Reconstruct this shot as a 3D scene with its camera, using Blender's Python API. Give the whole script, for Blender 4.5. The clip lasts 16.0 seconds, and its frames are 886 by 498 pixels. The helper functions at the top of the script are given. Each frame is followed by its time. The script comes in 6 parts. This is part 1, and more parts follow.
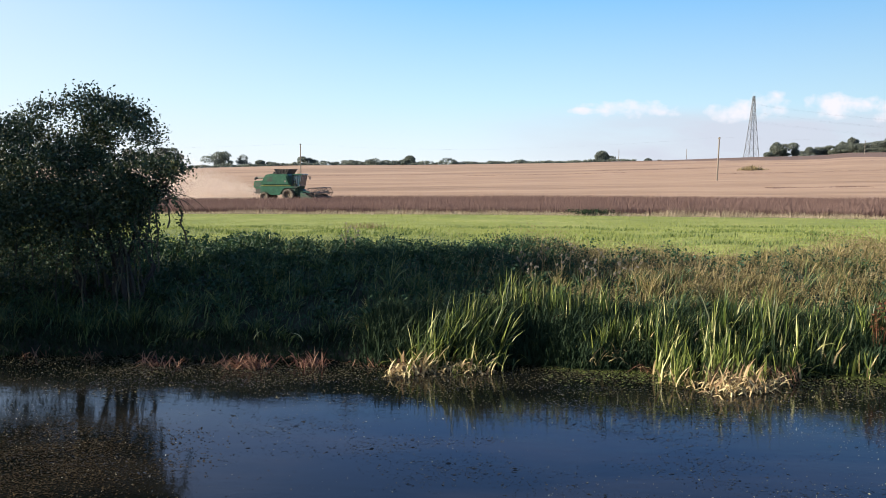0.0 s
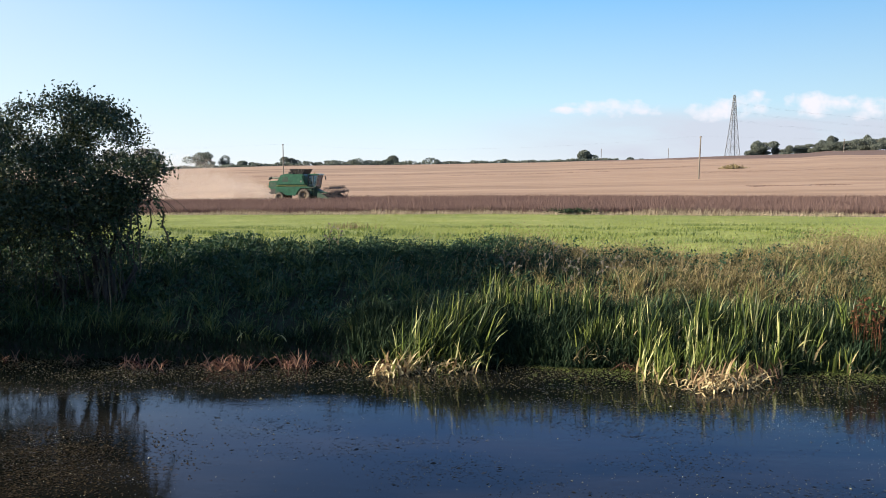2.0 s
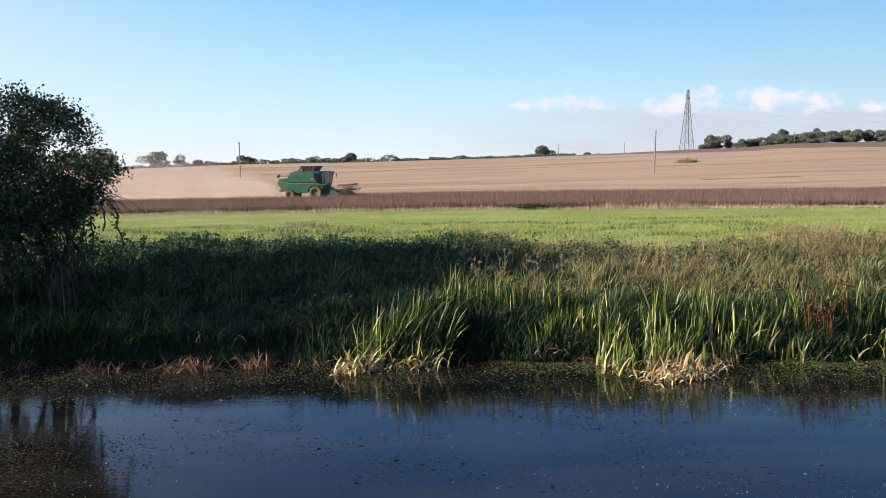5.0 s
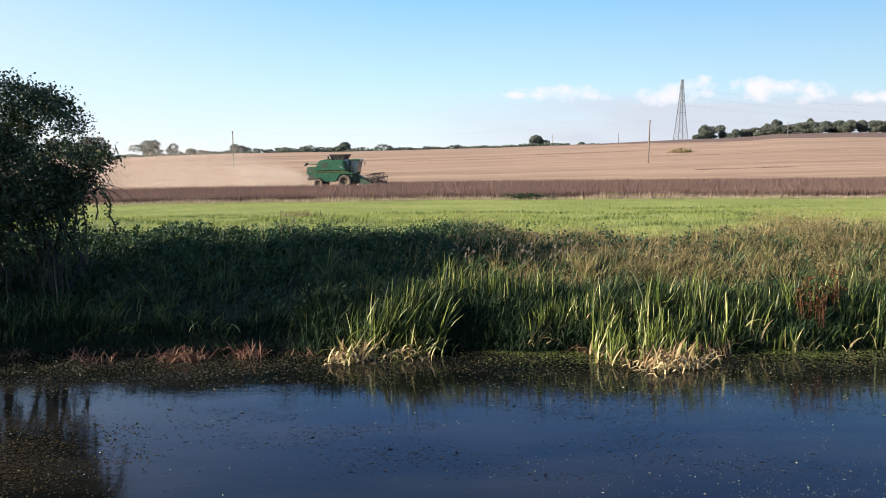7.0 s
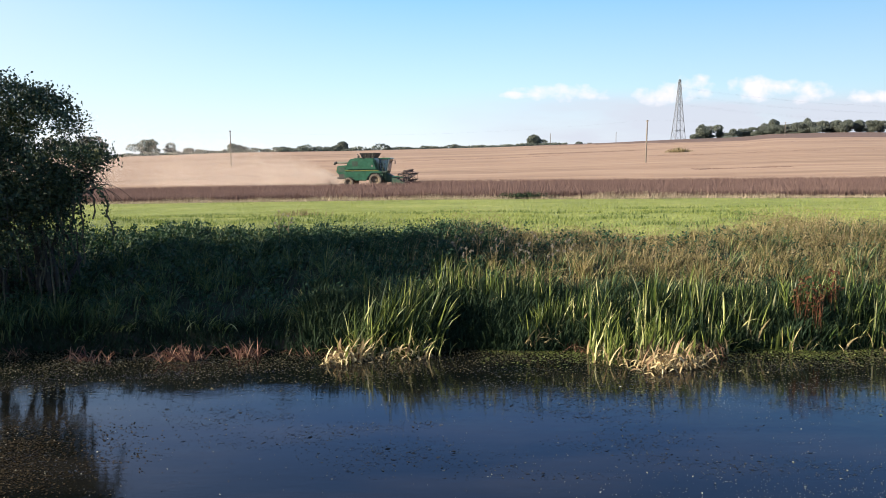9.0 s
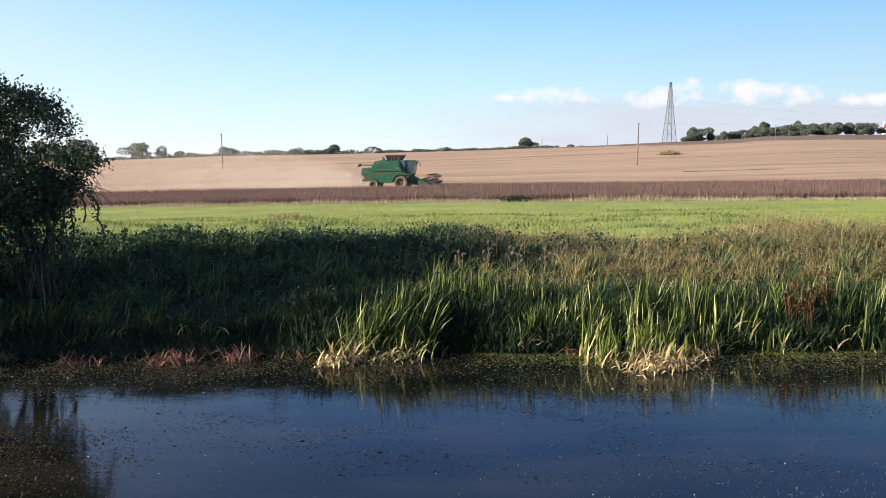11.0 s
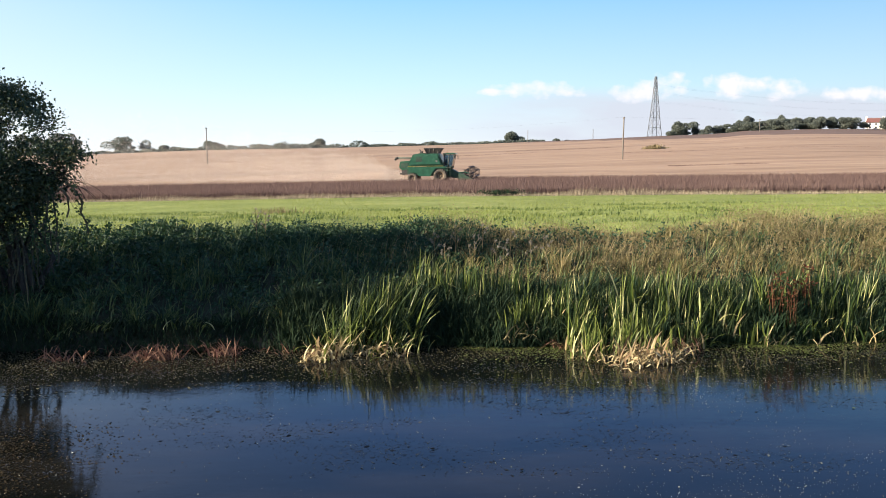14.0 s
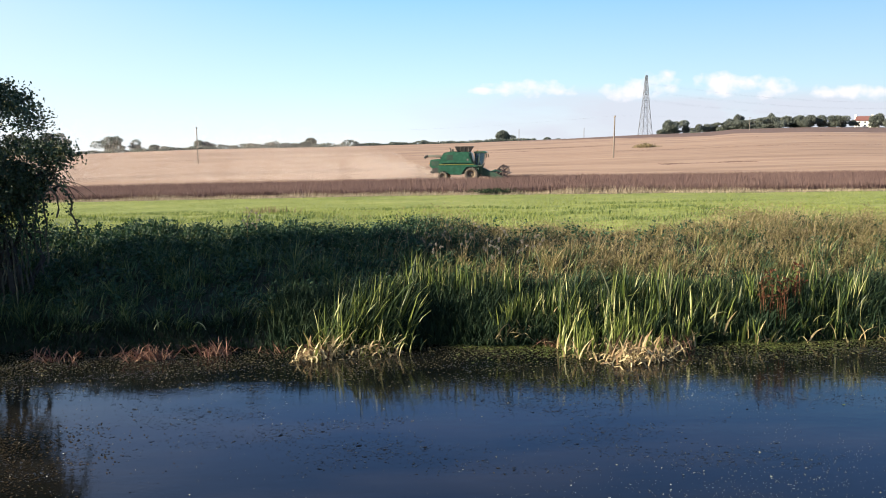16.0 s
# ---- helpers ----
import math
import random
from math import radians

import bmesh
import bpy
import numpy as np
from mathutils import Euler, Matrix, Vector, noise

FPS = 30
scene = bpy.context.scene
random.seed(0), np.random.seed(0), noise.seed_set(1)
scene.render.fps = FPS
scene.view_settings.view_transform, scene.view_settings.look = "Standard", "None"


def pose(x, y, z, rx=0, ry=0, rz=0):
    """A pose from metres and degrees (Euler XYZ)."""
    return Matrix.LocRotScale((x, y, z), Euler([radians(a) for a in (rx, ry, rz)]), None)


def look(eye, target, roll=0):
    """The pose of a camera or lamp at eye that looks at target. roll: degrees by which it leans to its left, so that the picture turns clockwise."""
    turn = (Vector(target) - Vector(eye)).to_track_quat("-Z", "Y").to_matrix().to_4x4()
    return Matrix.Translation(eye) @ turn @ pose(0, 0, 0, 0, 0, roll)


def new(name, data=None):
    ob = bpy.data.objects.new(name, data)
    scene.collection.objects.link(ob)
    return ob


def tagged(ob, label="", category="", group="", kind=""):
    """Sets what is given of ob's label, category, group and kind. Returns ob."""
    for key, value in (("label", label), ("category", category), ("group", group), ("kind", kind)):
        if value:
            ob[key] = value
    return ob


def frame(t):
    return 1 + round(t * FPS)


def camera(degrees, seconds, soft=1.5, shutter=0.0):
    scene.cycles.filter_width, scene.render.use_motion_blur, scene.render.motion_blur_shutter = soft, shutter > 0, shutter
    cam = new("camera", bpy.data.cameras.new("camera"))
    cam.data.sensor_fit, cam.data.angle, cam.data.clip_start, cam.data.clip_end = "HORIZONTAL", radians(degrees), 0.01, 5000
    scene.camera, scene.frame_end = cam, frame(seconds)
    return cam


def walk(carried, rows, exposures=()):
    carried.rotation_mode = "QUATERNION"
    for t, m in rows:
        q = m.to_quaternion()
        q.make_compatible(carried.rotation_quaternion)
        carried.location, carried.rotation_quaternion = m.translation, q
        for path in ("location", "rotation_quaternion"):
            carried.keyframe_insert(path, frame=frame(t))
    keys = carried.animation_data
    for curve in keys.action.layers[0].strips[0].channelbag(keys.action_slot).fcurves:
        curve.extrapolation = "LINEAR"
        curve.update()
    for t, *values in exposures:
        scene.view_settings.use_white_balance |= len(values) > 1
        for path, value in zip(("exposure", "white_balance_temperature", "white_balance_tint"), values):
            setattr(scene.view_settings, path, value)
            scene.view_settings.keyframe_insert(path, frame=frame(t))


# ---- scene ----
# ---------- camera ----------
EYE = (0.0, 0.0, 4.2)
cam = camera(55.84, 16.0, soft=0.95)


def aim(yaw, pitch, roll):
    """Pose of the eye: degrees right of +y, up, and lean to the left."""
    a, b = radians(yaw), radians(pitch)
    way = Vector((math.sin(a) * math.cos(b), math.cos(a) * math.cos(b), math.sin(b)))
    return look(EYE, Vector(EYE) + way * 50, roll)


PATH = [(0.0, -4.361, -5.404, 0.757), (0.5, -4.255, -5.496, 0.738), (1.0, -4.057, -5.627, 0.666), (1.5, -3.735, -5.579, 0.635),
        (2.0, -3.238, -5.407, 0.509), (2.5, -2.647, -5.216, 0.366), (3.0, -2.09, -5.078, 0.163), (3.5, -1.571, -5.118, 0.038),
        (4.0, -1.137, -5.228, -0.096), (4.6, -0.72, -5.45, -0.13), (5.5, -0.22, -5.82, -0.11), (6.5, 0.003, -6.155, -0.06), (7.0, -0.056, -6.339, 0.006), (7.5, -0.059, -6.343, 0.011),
        (8.0, 0.0, -6.348, 0.0), (8.5, 0.062, -6.308, 0.072), (9.0, 0.109, -6.373, 0.048), (10.2, 0.42, -6.28, -0.01), (11.5, 0.913, -6.098, -0.08),
        (12.0, 1.274, -6.046, -0.132), (12.5, 1.469, -6.201, -0.1), (13.0, 1.522, -6.388, -0.054), (13.5, 1.535, -6.514, -0.029),
        (14.0, 1.612, -6.573, -0.024), (14.5, 1.753, -6.584, -0.083), (15.0, 1.917, -6.587, -0.103), (15.5, 2.042, -6.635, -0.172),
        (16.0, 2.191, -6.647, -0.157)]
walk(cam, [(t, aim(a, b, c)) for t, a, b, c in PATH], exposures=[(0, 1.42, 6300, 10), (2, 1.41, 6300, 10), (3.7, 1.36, 6280, 10), (6.5, 1.44, 6360, 10), (9, 1.51, 6390, 10), (12, 1.47, 6390, 10), (15, 1.55, 6440, 10), (16, 1.55, 6450, 10)])

# ---------- world and sun ----------
SUN_AZ, SUN_EL = 256.0, 21.0
world = bpy.data.worlds.new("world")
scene.world = world
world.use_nodes = True


def build_sky():
    nt = world.node_tree
    nt.nodes.clear()
    N, L = nt.nodes.new, nt.links.new

    def m(op, a, b=None, c=None):
        n = N("ShaderNodeMath")
        n.operation = op
        for i, v in enumerate((a, b, c)):
            if v is None:
                continue
            if isinstance(v, (int, float)):
                n.inputs[i].default_value = v
            else:
                L(v, n.inputs[i])
        return n.outputs[0]

    sky = N("ShaderNodeTexSky")
    sky.sky_type, sky.sun_disc = "NISHITA", False
    sky.sun_elevation, sky.sun_rotation = radians(SUN_EL), radians(SUN_AZ)
    sky.air_density, sky.dust_density, sky.ozone_density = 1.0, 0.3, 3.0
    tc = N("ShaderNodeTexCoord")
    sep = N("ShaderNodeSeparateXYZ")
    L(tc.outputs["Generated"], sep.inputs[0])
    u = m("DIVIDE", sep.outputs[0], m("MAXIMUM", sep.outputs[1], 0.05))
    v = m("DIVIDE", sep.outputs[2], m("MAXIMUM", sep.outputs[1], 0.05))
    comb = N("ShaderNodeCombineXYZ")
    L(u, comb.inputs[0]); L(m("MULTIPLY", v, 1.25), comb.inputs[1])
    big = N("ShaderNodeTexNoise")
    big.inputs["Scale"].default_value, big.inputs["Detail"].default_value = 42, 7
    L(comb.outputs[0], big.inputs["Vector"])
    wisp = N("ShaderNodeTexNoise")
    wisp.inputs["Scale"].default_value, wisp.inputs["Detail"].default_value = 7, 5
    comb2 = N("ShaderNodeCombineXYZ")
    L(u, comb2.inputs[0]); L(m("MULTIPLY", v, 5.0), comb2.inputs[1])
    L(comb2.outputs[0], wisp.inputs["Vector"])
    jit = m("SUBTRACT", big.outputs["Fac"], 0.5)
    # cumulus heads low over the hill: centre, height, half width, half height
    total = None
    for cu, cv, ru, rv in ((0.140, 0.0735, 0.046, 0.0095), (0.172, 0.070, 0.02, 0.006), (0.258, 0.0715, 0.026, 0.012), (0.300, 0.081, 0.019, 0.0155),
                           (0.374, 0.079, 0.027, 0.0135), (0.425, 0.076, 0.032, 0.0115), (0.53, 0.07, 0.05, 0.008), (0.09, 0.071, 0.03, 0.004)):
        a = m("POWER", m("DIVIDE", m("SUBTRACT", u, cu), ru), 2)
        b = m("POWER", m("DIVIDE", m("SUBTRACT", v, cv), rv), 2)
        d = m("SUBTRACT", 1.0, m("ADD", a, b))
        d = m("MAXIMUM", d, -2.5)
        total = d if total is None else m("MAXIMUM", total, d)
    lump = m("ADD", total, m("MULTIPLY", jit, 5.6))
    lump = m("SMOOTH_MIN", m("MAXIMUM", m("MULTIPLY_ADD", lump, 0.6, 0.16), 0.0), 1.0, 0.2)
    # soft veil under the heads
    band = N("ShaderNodeMapRange"); band.interpolation_type = "SMOOTHSTEP"
    L(v, band.inputs[0]); band.inputs[1].default_value, band.inputs[2].default_value = 0.082, 0.05
    side = N("ShaderNodeMapRange"); side.interpolation_type = "SMOOTHSTEP"
    L(u, side.inputs[0]); side.inputs[1].default_value, side.inputs[2].default_value = -0.1, 0.3
    veil = m("MULTIPLY", m("MULTIPLY", band.outputs[0], side.outputs[0]), m("MULTIPLY_ADD", wisp.outputs["Fac"], 2.4, -0.25))
    veil = m("MINIMUM", m("MAXIMUM", veil, 0.0), 0.85)
    front = m("GREATER_THAN", sep.outputs[1], 0.1)
    up = m("GREATER_THAN", sep.outputs[2], 0.0)
    mask = m("MULTIPLY", front, up)
    # pale haze towards the horizon, azure above it, whiter on the sun's side
    height = m("MAXIMUM", sep.outputs[2], 0.0)
    tone = N("ShaderNodeValToRGB")
    L(m("MULTIPLY", height, 2.0), tone.inputs[0])
    el = tone.color_ramp.elements
    el.new(0.16); el.new(0.42); el.new(0.62)
    for e, pos, col in zip(el, (0.0, 0.16, 0.42, 0.62, 1.0), ((0.88, 0.94, 0.99), (0.60, 0.85, 1.0), (0.23, 0.58, 1.0), (0.162, 0.37, 0.885), (0.105, 0.22, 0.58))):
        e.position, e.color = pos, (*col, 1)
    sunward = m("ADD", m("MULTIPLY", sep.outputs[0], -0.97), m("MULTIPLY", sep.outputs[1], -0.24))
    glow = N("ShaderNodeMapRange"); glow.interpolation_type = "SMOOTHSTEP"
    L(sunward, glow.inputs[0]); glow.inputs[1].default_value, glow.inputs[2].default_value = -0.25, 0.75
    white = N("ShaderNodeMixRGB")
    white.inputs[2].default_value = (0.96, 0.98, 1.0, 1)
    L(m("MULTIPLY", glow.outputs[0], 0.7), white.inputs[0]); L(tone.outputs[0], white.inputs[1])
    lift = N("ShaderNodeMixRGB"); lift.blend_type = "MULTIPLY"
    lift.inputs[0].default_value = 1.0
    dim = N("ShaderNodeMapRange"); dim.interpolation_type = "SMOOTHSTEP"
    L(sunward, dim.inputs[0])
    for i, q in zip((1, 2, 3, 4), (-0.95, -0.1, 0.78, 1.0)):
        dim.inputs[i].default_value = q
    L(m("MULTIPLY", dim.outputs[0], 5.0), lift.inputs[2])
    L(white.outputs[0], lift.inputs[1])
    part_of = N("ShaderNodeMapRange"); part_of.interpolation_type = "SMOOTHSTEP"
    L(height, part_of.inputs[0])
    for i, q in zip((1, 2, 3, 4), (0.30, 0.80, 0.9, 0.0)):
        part_of.inputs[i].default_value = q
    mix0 = N("ShaderNodeMixRGB")
    L(part_of.outputs[0], mix0.inputs[0]); L(sky.outputs[0], mix0.inputs[1]); L(lift.outputs[0], mix0.inputs[2])
    mix1 = N("ShaderNodeMixRGB")
    mix1.inputs[2].default_value = (3.3, 3.42, 3.85, 1)
    L(m("MULTIPLY", veil, mask), mix1.inputs[0]); L(mix0.outputs[0], mix1.inputs[1])
    mix2 = N("ShaderNodeMixRGB")
    mix2.inputs[2].default_value = (4.7, 4.52, 4.72, 1)
    L(m("MULTIPLY", m("MULTIPLY", lump, mask), 1.0), mix2.inputs[0]); L(mix1.outputs[0], mix2.inputs[1])
    bg = N("ShaderNodeBackground")
    bg.inputs["Strength"].default_value = 0.078
    L(mix2.outputs[0], bg.inputs[0])
    out = N("ShaderNodeOutputWorld")
    L(bg.outputs[0], out.inputs[0])


build_sky()
sun_data = bpy.data.lights.new("sun", "SUN")
sun_data.energy, sun_data.angle, sun_data.color = 5.0, radians(0.55), (1.0, 0.868, 0.665)
sun = new("sun", sun_data)
sun_dir = Vector((math.sin(radians(SUN_AZ)) * math.cos(radians(SUN_EL)), math.cos(radians(SUN_AZ)) * math.cos(radians(SUN_EL)), math.sin(radians(SUN_EL))))
sun.matrix_world = look((0, 0, 60), Vector((0, 0, 60)) - sun_dir)

# ---------- materials ----------


def material(name, cols, scale=4.0, rough=0.8, bump=0.0, bump_scale=None, metal=0.0, island=0.0, obj_random=False, coarse=0.35,
             stretch=(1, 1, 1), through_light=0.0, spec=0.4, coat=0.0):
    """A procedural surface: cols (2 to 4 colours) spread by fine and coarse noise; island: how far each loose piece differs."""
    mt = bpy.data.materials.new(name)
    mt.use_nodes = True
    nt = mt.node_tree
    N, L = nt.nodes.new, nt.links.new
    b = nt.nodes["Principled BSDF"]
    b.inputs["Roughness"].default_value, b.inputs["Metallic"].default_value = rough, metal
    b.inputs["Specular IOR Level"].default_value = spec
    b.inputs["Coat Weight"].default_value = coat
    tc, mp = N("ShaderNodeTexCoord"), N("ShaderNodeMapping")
    mp.inputs["Scale"].default_value = stretch
    L(tc.outputs["Object"], mp.inputs[0])
    fine, big = N("ShaderNodeTexNoise"), N("ShaderNodeTexNoise")
    fine.inputs["Scale"].default_value, fine.inputs["Detail"].default_value = scale, 6
    big.inputs["Scale"].default_value, big.inputs["Detail"].default_value = scale * 0.11, 4
    L(mp.outputs[0], fine.inputs["Vector"]); L(mp.outputs[0], big.inputs["Vector"])

    def m(op, a, c):
        n = N("ShaderNodeMath"); n.operation = op
        for i, q in enumerate((a, c)):
            if isinstance(q, (int, float)):
                n.inputs[i].default_value = q
            else:
                L(q, n.inputs[i])
        return n.outputs[0]
    f = m("ADD", m("MULTIPLY", fine.outputs["Fac"], 1 - coarse), m("MULTIPLY", big.outputs["Fac"], coarse))
    f = m("ADD", m("MULTIPLY", m("SUBTRACT", f, 0.5), 2.0), 0.5)
    if island:
        if obj_random:
            rnd = N("ShaderNodeObjectInfo").outputs["Random"]
        else:
            rnd = N("ShaderNodeNewGeometry").outputs["Random Per Island"]
        f = m("ADD", m("MULTIPLY", f, 1 - island), m("MULTIPLY", rnd, island))
    ramp = N("ShaderNodeValToRGB")
    el = ramp.color_ramp.elements
    while len(el) < len(cols):
        el.new(0.5)
    for i, c in enumerate(cols):
        el[i].position = 0.08 + 0.84 * i / (len(cols) - 1)
        el[i].color = (*c, 1)
    L(f, ramp.inputs[0])
    L(ramp.outputs[0], b.inputs["Base Color"])
    if bump:
        bp = N("ShaderNodeBump")
        bp.inputs["Strength"].default_value, bp.inputs["Distance"].default_value = 1.0, bump
        tex = fine
        if bump_scale:
            tex = N("ShaderNodeTexNoise")
            tex.inputs["Scale"].default_value, tex.inputs["Detail"].default_value = bump_scale, 5
            L(mp.outputs[0], tex.inputs["Vector"])
        L(tex.outputs["Fac"], bp.inputs["Height"])
        L(bp.outputs[0], b.inputs["Normal"])
    if through_light:
        tr = N("ShaderNodeBsdfTranslucent")
        L(ramp.outputs[0], tr.inputs[0])
        mx = N("ShaderNodeMixShader")
        mx.inputs[0].default_value = through_light
        L(b.outputs[0], mx.inputs[1]); L(tr.outputs[0], mx.inputs[2])
        L(mx.outputs[0], nt.nodes["Material Output"].inputs[0])
    return mt


M = {
    "mud": material("mud", [(0.010, 0.009, 0.006), (0.024, 0.020, 0.013)], 6, 0.7, 0.03),
    "bank_soil": material("bank soil", [(0.010, 0.013, 0.006), (0.020, 0.024, 0.011), (0.032, 0.031, 0.017)], 5, 0.95, 0.06),
    "meadow": material("meadow turf", [(0.10, 0.135, 0.028), (0.16, 0.196, 0.042), (0.23, 0.258, 0.062), (0.34, 0.325, 0.13)], 2.2, 0.95, 0.08, 14, stretch=(0.6, 1, 1), coarse=0.5),
    "crop_soil": material("crop soil", [(0.07, 0.05, 0.04), (0.12, 0.09, 0.075)], 5, 0.95, 0.05),
    "stubble": material("stubble", [(0.135, 0.083, 0.055), (0.275, 0.18, 0.122), (0.385, 0.27, 0.19)], 0.5, 0.95, 0.05, 8, stretch=(0.12, 1, 1), coarse=0.5),
    "plough": material("ploughed soil", [(0.09, 0.055, 0.045), (0.15, 0.095, 0.075)], 0.5, 0.95, 0.1, 4, stretch=(0.2, 1, 1)),
    "far_land": material("far land", [(0.06, 0.07, 0.04), (0.10, 0.10, 0.06)], 0.05, 0.95),
    # Darker stops lean teal to carry the shade on the shrub.
    "leaf": material("shade-teal shrub leaf", [(0.010, 0.025, 0.017), (0.019, 0.043, 0.024), (0.046, 0.064, 0.024), (0.15, 0.12, 0.035)], 1.2, 0.5, island=0.5, through_light=0.15, coarse=0.6),
    "bark": material("bark", [(0.022, 0.02, 0.018), (0.055, 0.048, 0.04)], 9, 0.9, 0.02),
    "vine": material("vine stem", [(0.03, 0.03, 0.02), (0.075, 0.07, 0.04)], 20, 0.8),
    # Dark stops hold the shade's teal, light stops the sunlit tone.
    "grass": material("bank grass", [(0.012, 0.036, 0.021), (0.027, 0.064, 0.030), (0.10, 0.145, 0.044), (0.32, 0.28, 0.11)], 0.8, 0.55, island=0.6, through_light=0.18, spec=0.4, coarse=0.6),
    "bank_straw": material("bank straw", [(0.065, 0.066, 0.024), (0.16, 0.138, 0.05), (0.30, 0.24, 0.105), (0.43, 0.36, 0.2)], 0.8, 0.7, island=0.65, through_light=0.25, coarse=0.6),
    # Darkened green: shade at reed feet and waterline is put into this colour.
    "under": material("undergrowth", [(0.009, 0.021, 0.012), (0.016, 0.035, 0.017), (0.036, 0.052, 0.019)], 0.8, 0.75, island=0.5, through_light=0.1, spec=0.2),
    "fluff": material("thistle fluff", [(0.15, 0.13, 0.105), (0.30, 0.27, 0.22)], 9, 0.9, island=0.5, through_light=0.3),
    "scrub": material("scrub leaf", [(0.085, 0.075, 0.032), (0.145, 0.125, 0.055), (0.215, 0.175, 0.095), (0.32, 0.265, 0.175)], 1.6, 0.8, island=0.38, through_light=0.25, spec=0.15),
    # Red cut and blue raised to hold the bank's shade.
    "herb": material("shade-teal herb leaf", [(0.011, 0.034, 0.020), (0.022, 0.058, 0.027), (0.05, 0.085, 0.031)], 0.8, 0.6, island=0.5, through_light=0.2, spec=0.3),
    "seed": material("dry seed heads", [(0.10, 0.08, 0.045), (0.20, 0.16, 0.085), (0.32, 0.26, 0.15)], 1.0, 0.9, island=0.6, through_light=0.3),
    # Tones from near-black to straw stand in for dark gaps and lit blades.
    "reed": material("reed blade", [(0.012, 0.027, 0.009), (0.045, 0.075, 0.018), (0.16, 0.192, 0.045), (0.56, 0.53, 0.27)], 0.9, 0.4, island=0.8, through_light=0.2, spec=0.25),
    "dry_reed": material("dry reed blade", [(0.15, 0.08, 0.045), (0.38, 0.29, 0.15), (0.64, 0.57, 0.34)], 2, 0.6, island=0.7, through_light=0.25),
    "red_stem": material("reddish stem", [(0.07, 0.028, 0.02), (0.16, 0.07, 0.045), (0.30, 0.20, 0.13)], 2, 0.6, island=0.7, through_light=0.25),
    "dock": material("dead dock leaf", [(0.04, 0.016, 0.01), (0.08, 0.033, 0.018), (0.14, 0.07, 0.038)], 2, 0.8, island=0.7, through_light=0.15, spec=0.1),
    "meadow_grass": material("meadow grass blade", [(0.10, 0.138, 0.028), (0.16, 0.2, 0.044), (0.225, 0.258, 0.062), (0.33, 0.325, 0.13)], 0.25, 0.6, island=0.28, through_light=0.35, coarse=0.6),
    "meadow_tuft": material("meadow tuft blade", [(0.05, 0.085, 0.02), (0.09, 0.13, 0.03), (0.16, 0.19, 0.05)], 0.6, 0.6, island=0.5, through_light=0.3),
    "dry_grass": material("dry grass stalk", [(0.2, 0.17, 0.10), (0.32, 0.26, 0.18), (0.45, 0.38, 0.29)], 1, 0.8, island=0.6, through_light=0.3),
    "crop": material("bean stalk", [(0.10, 0.062, 0.058), (0.13, 0.082, 0.074), (0.165, 0.107, 0.094), (0.22, 0.15, 0.125)], 0.4, 0.9, island=0.5, through_light=0.35, coarse=0.6),
    # Distance haze is put into these pale grey-green leaf colours.
    "hazed_leaf": material("haze-paled tree leaf", [(0.115, 0.13, 0.118), (0.14, 0.16, 0.135), (0.165, 0.185, 0.15)], 0.3, 0.8, island=0.45, through_light=0.45),
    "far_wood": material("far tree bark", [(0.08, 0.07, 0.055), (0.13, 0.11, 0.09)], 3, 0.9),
    "pole": material("pole wood", [(0.10, 0.085, 0.072), (0.19, 0.165, 0.14)], 5, 0.85, 0.01, stretch=(1, 1, 0.1)),
    "steel": material("galvanised steel", [(0.09, 0.095, 0.10), (0.17, 0.175, 0.18)], 3, 0.6, metal=0.2),
    "wire": material("wire", [(0.12, 0.12, 0.13), (0.2, 0.2, 0.21)], 3, 0.6, metal=0.5),
    "weed": material("floating weed", [(0.020, 0.019, 0.008), (0.042, 0.039, 0.015), (0.085, 0.076, 0.03)], 2, 0.7, island=0.6),
    "duckweed": material("green floating weed", [(0.03, 0.042, 0.010), (0.06, 0.08, 0.016), (0.11, 0.13, 0.03)], 2, 0.6, island=0.6),
    "dark_weed": material("dark water weed", [(0.004, 0.005, 0.007), (0.010, 0.011, 0.012), (0.035, 0.033, 0.026)], 2, 0.3, island=0.7),
    "brown_weed": material("brown water weed", [(0.010, 0.008, 0.005), (0.026, 0.02, 0.012), (0.055, 0.042, 0.025)], 2, 0.95, island=0.7, spec=0.05),
    "fleck": material("floating leaf", [(0.10, 0.09, 0.05), (0.28, 0.26, 0.17), (0.55, 0.53, 0.42)], 2, 0.6, island=0.85),
    "dust": material("dust", [(0.78, 0.68, 0.60), (0.82, 0.73, 0.65)], 1, 1.0, island=0.4, through_light=0.5),
}


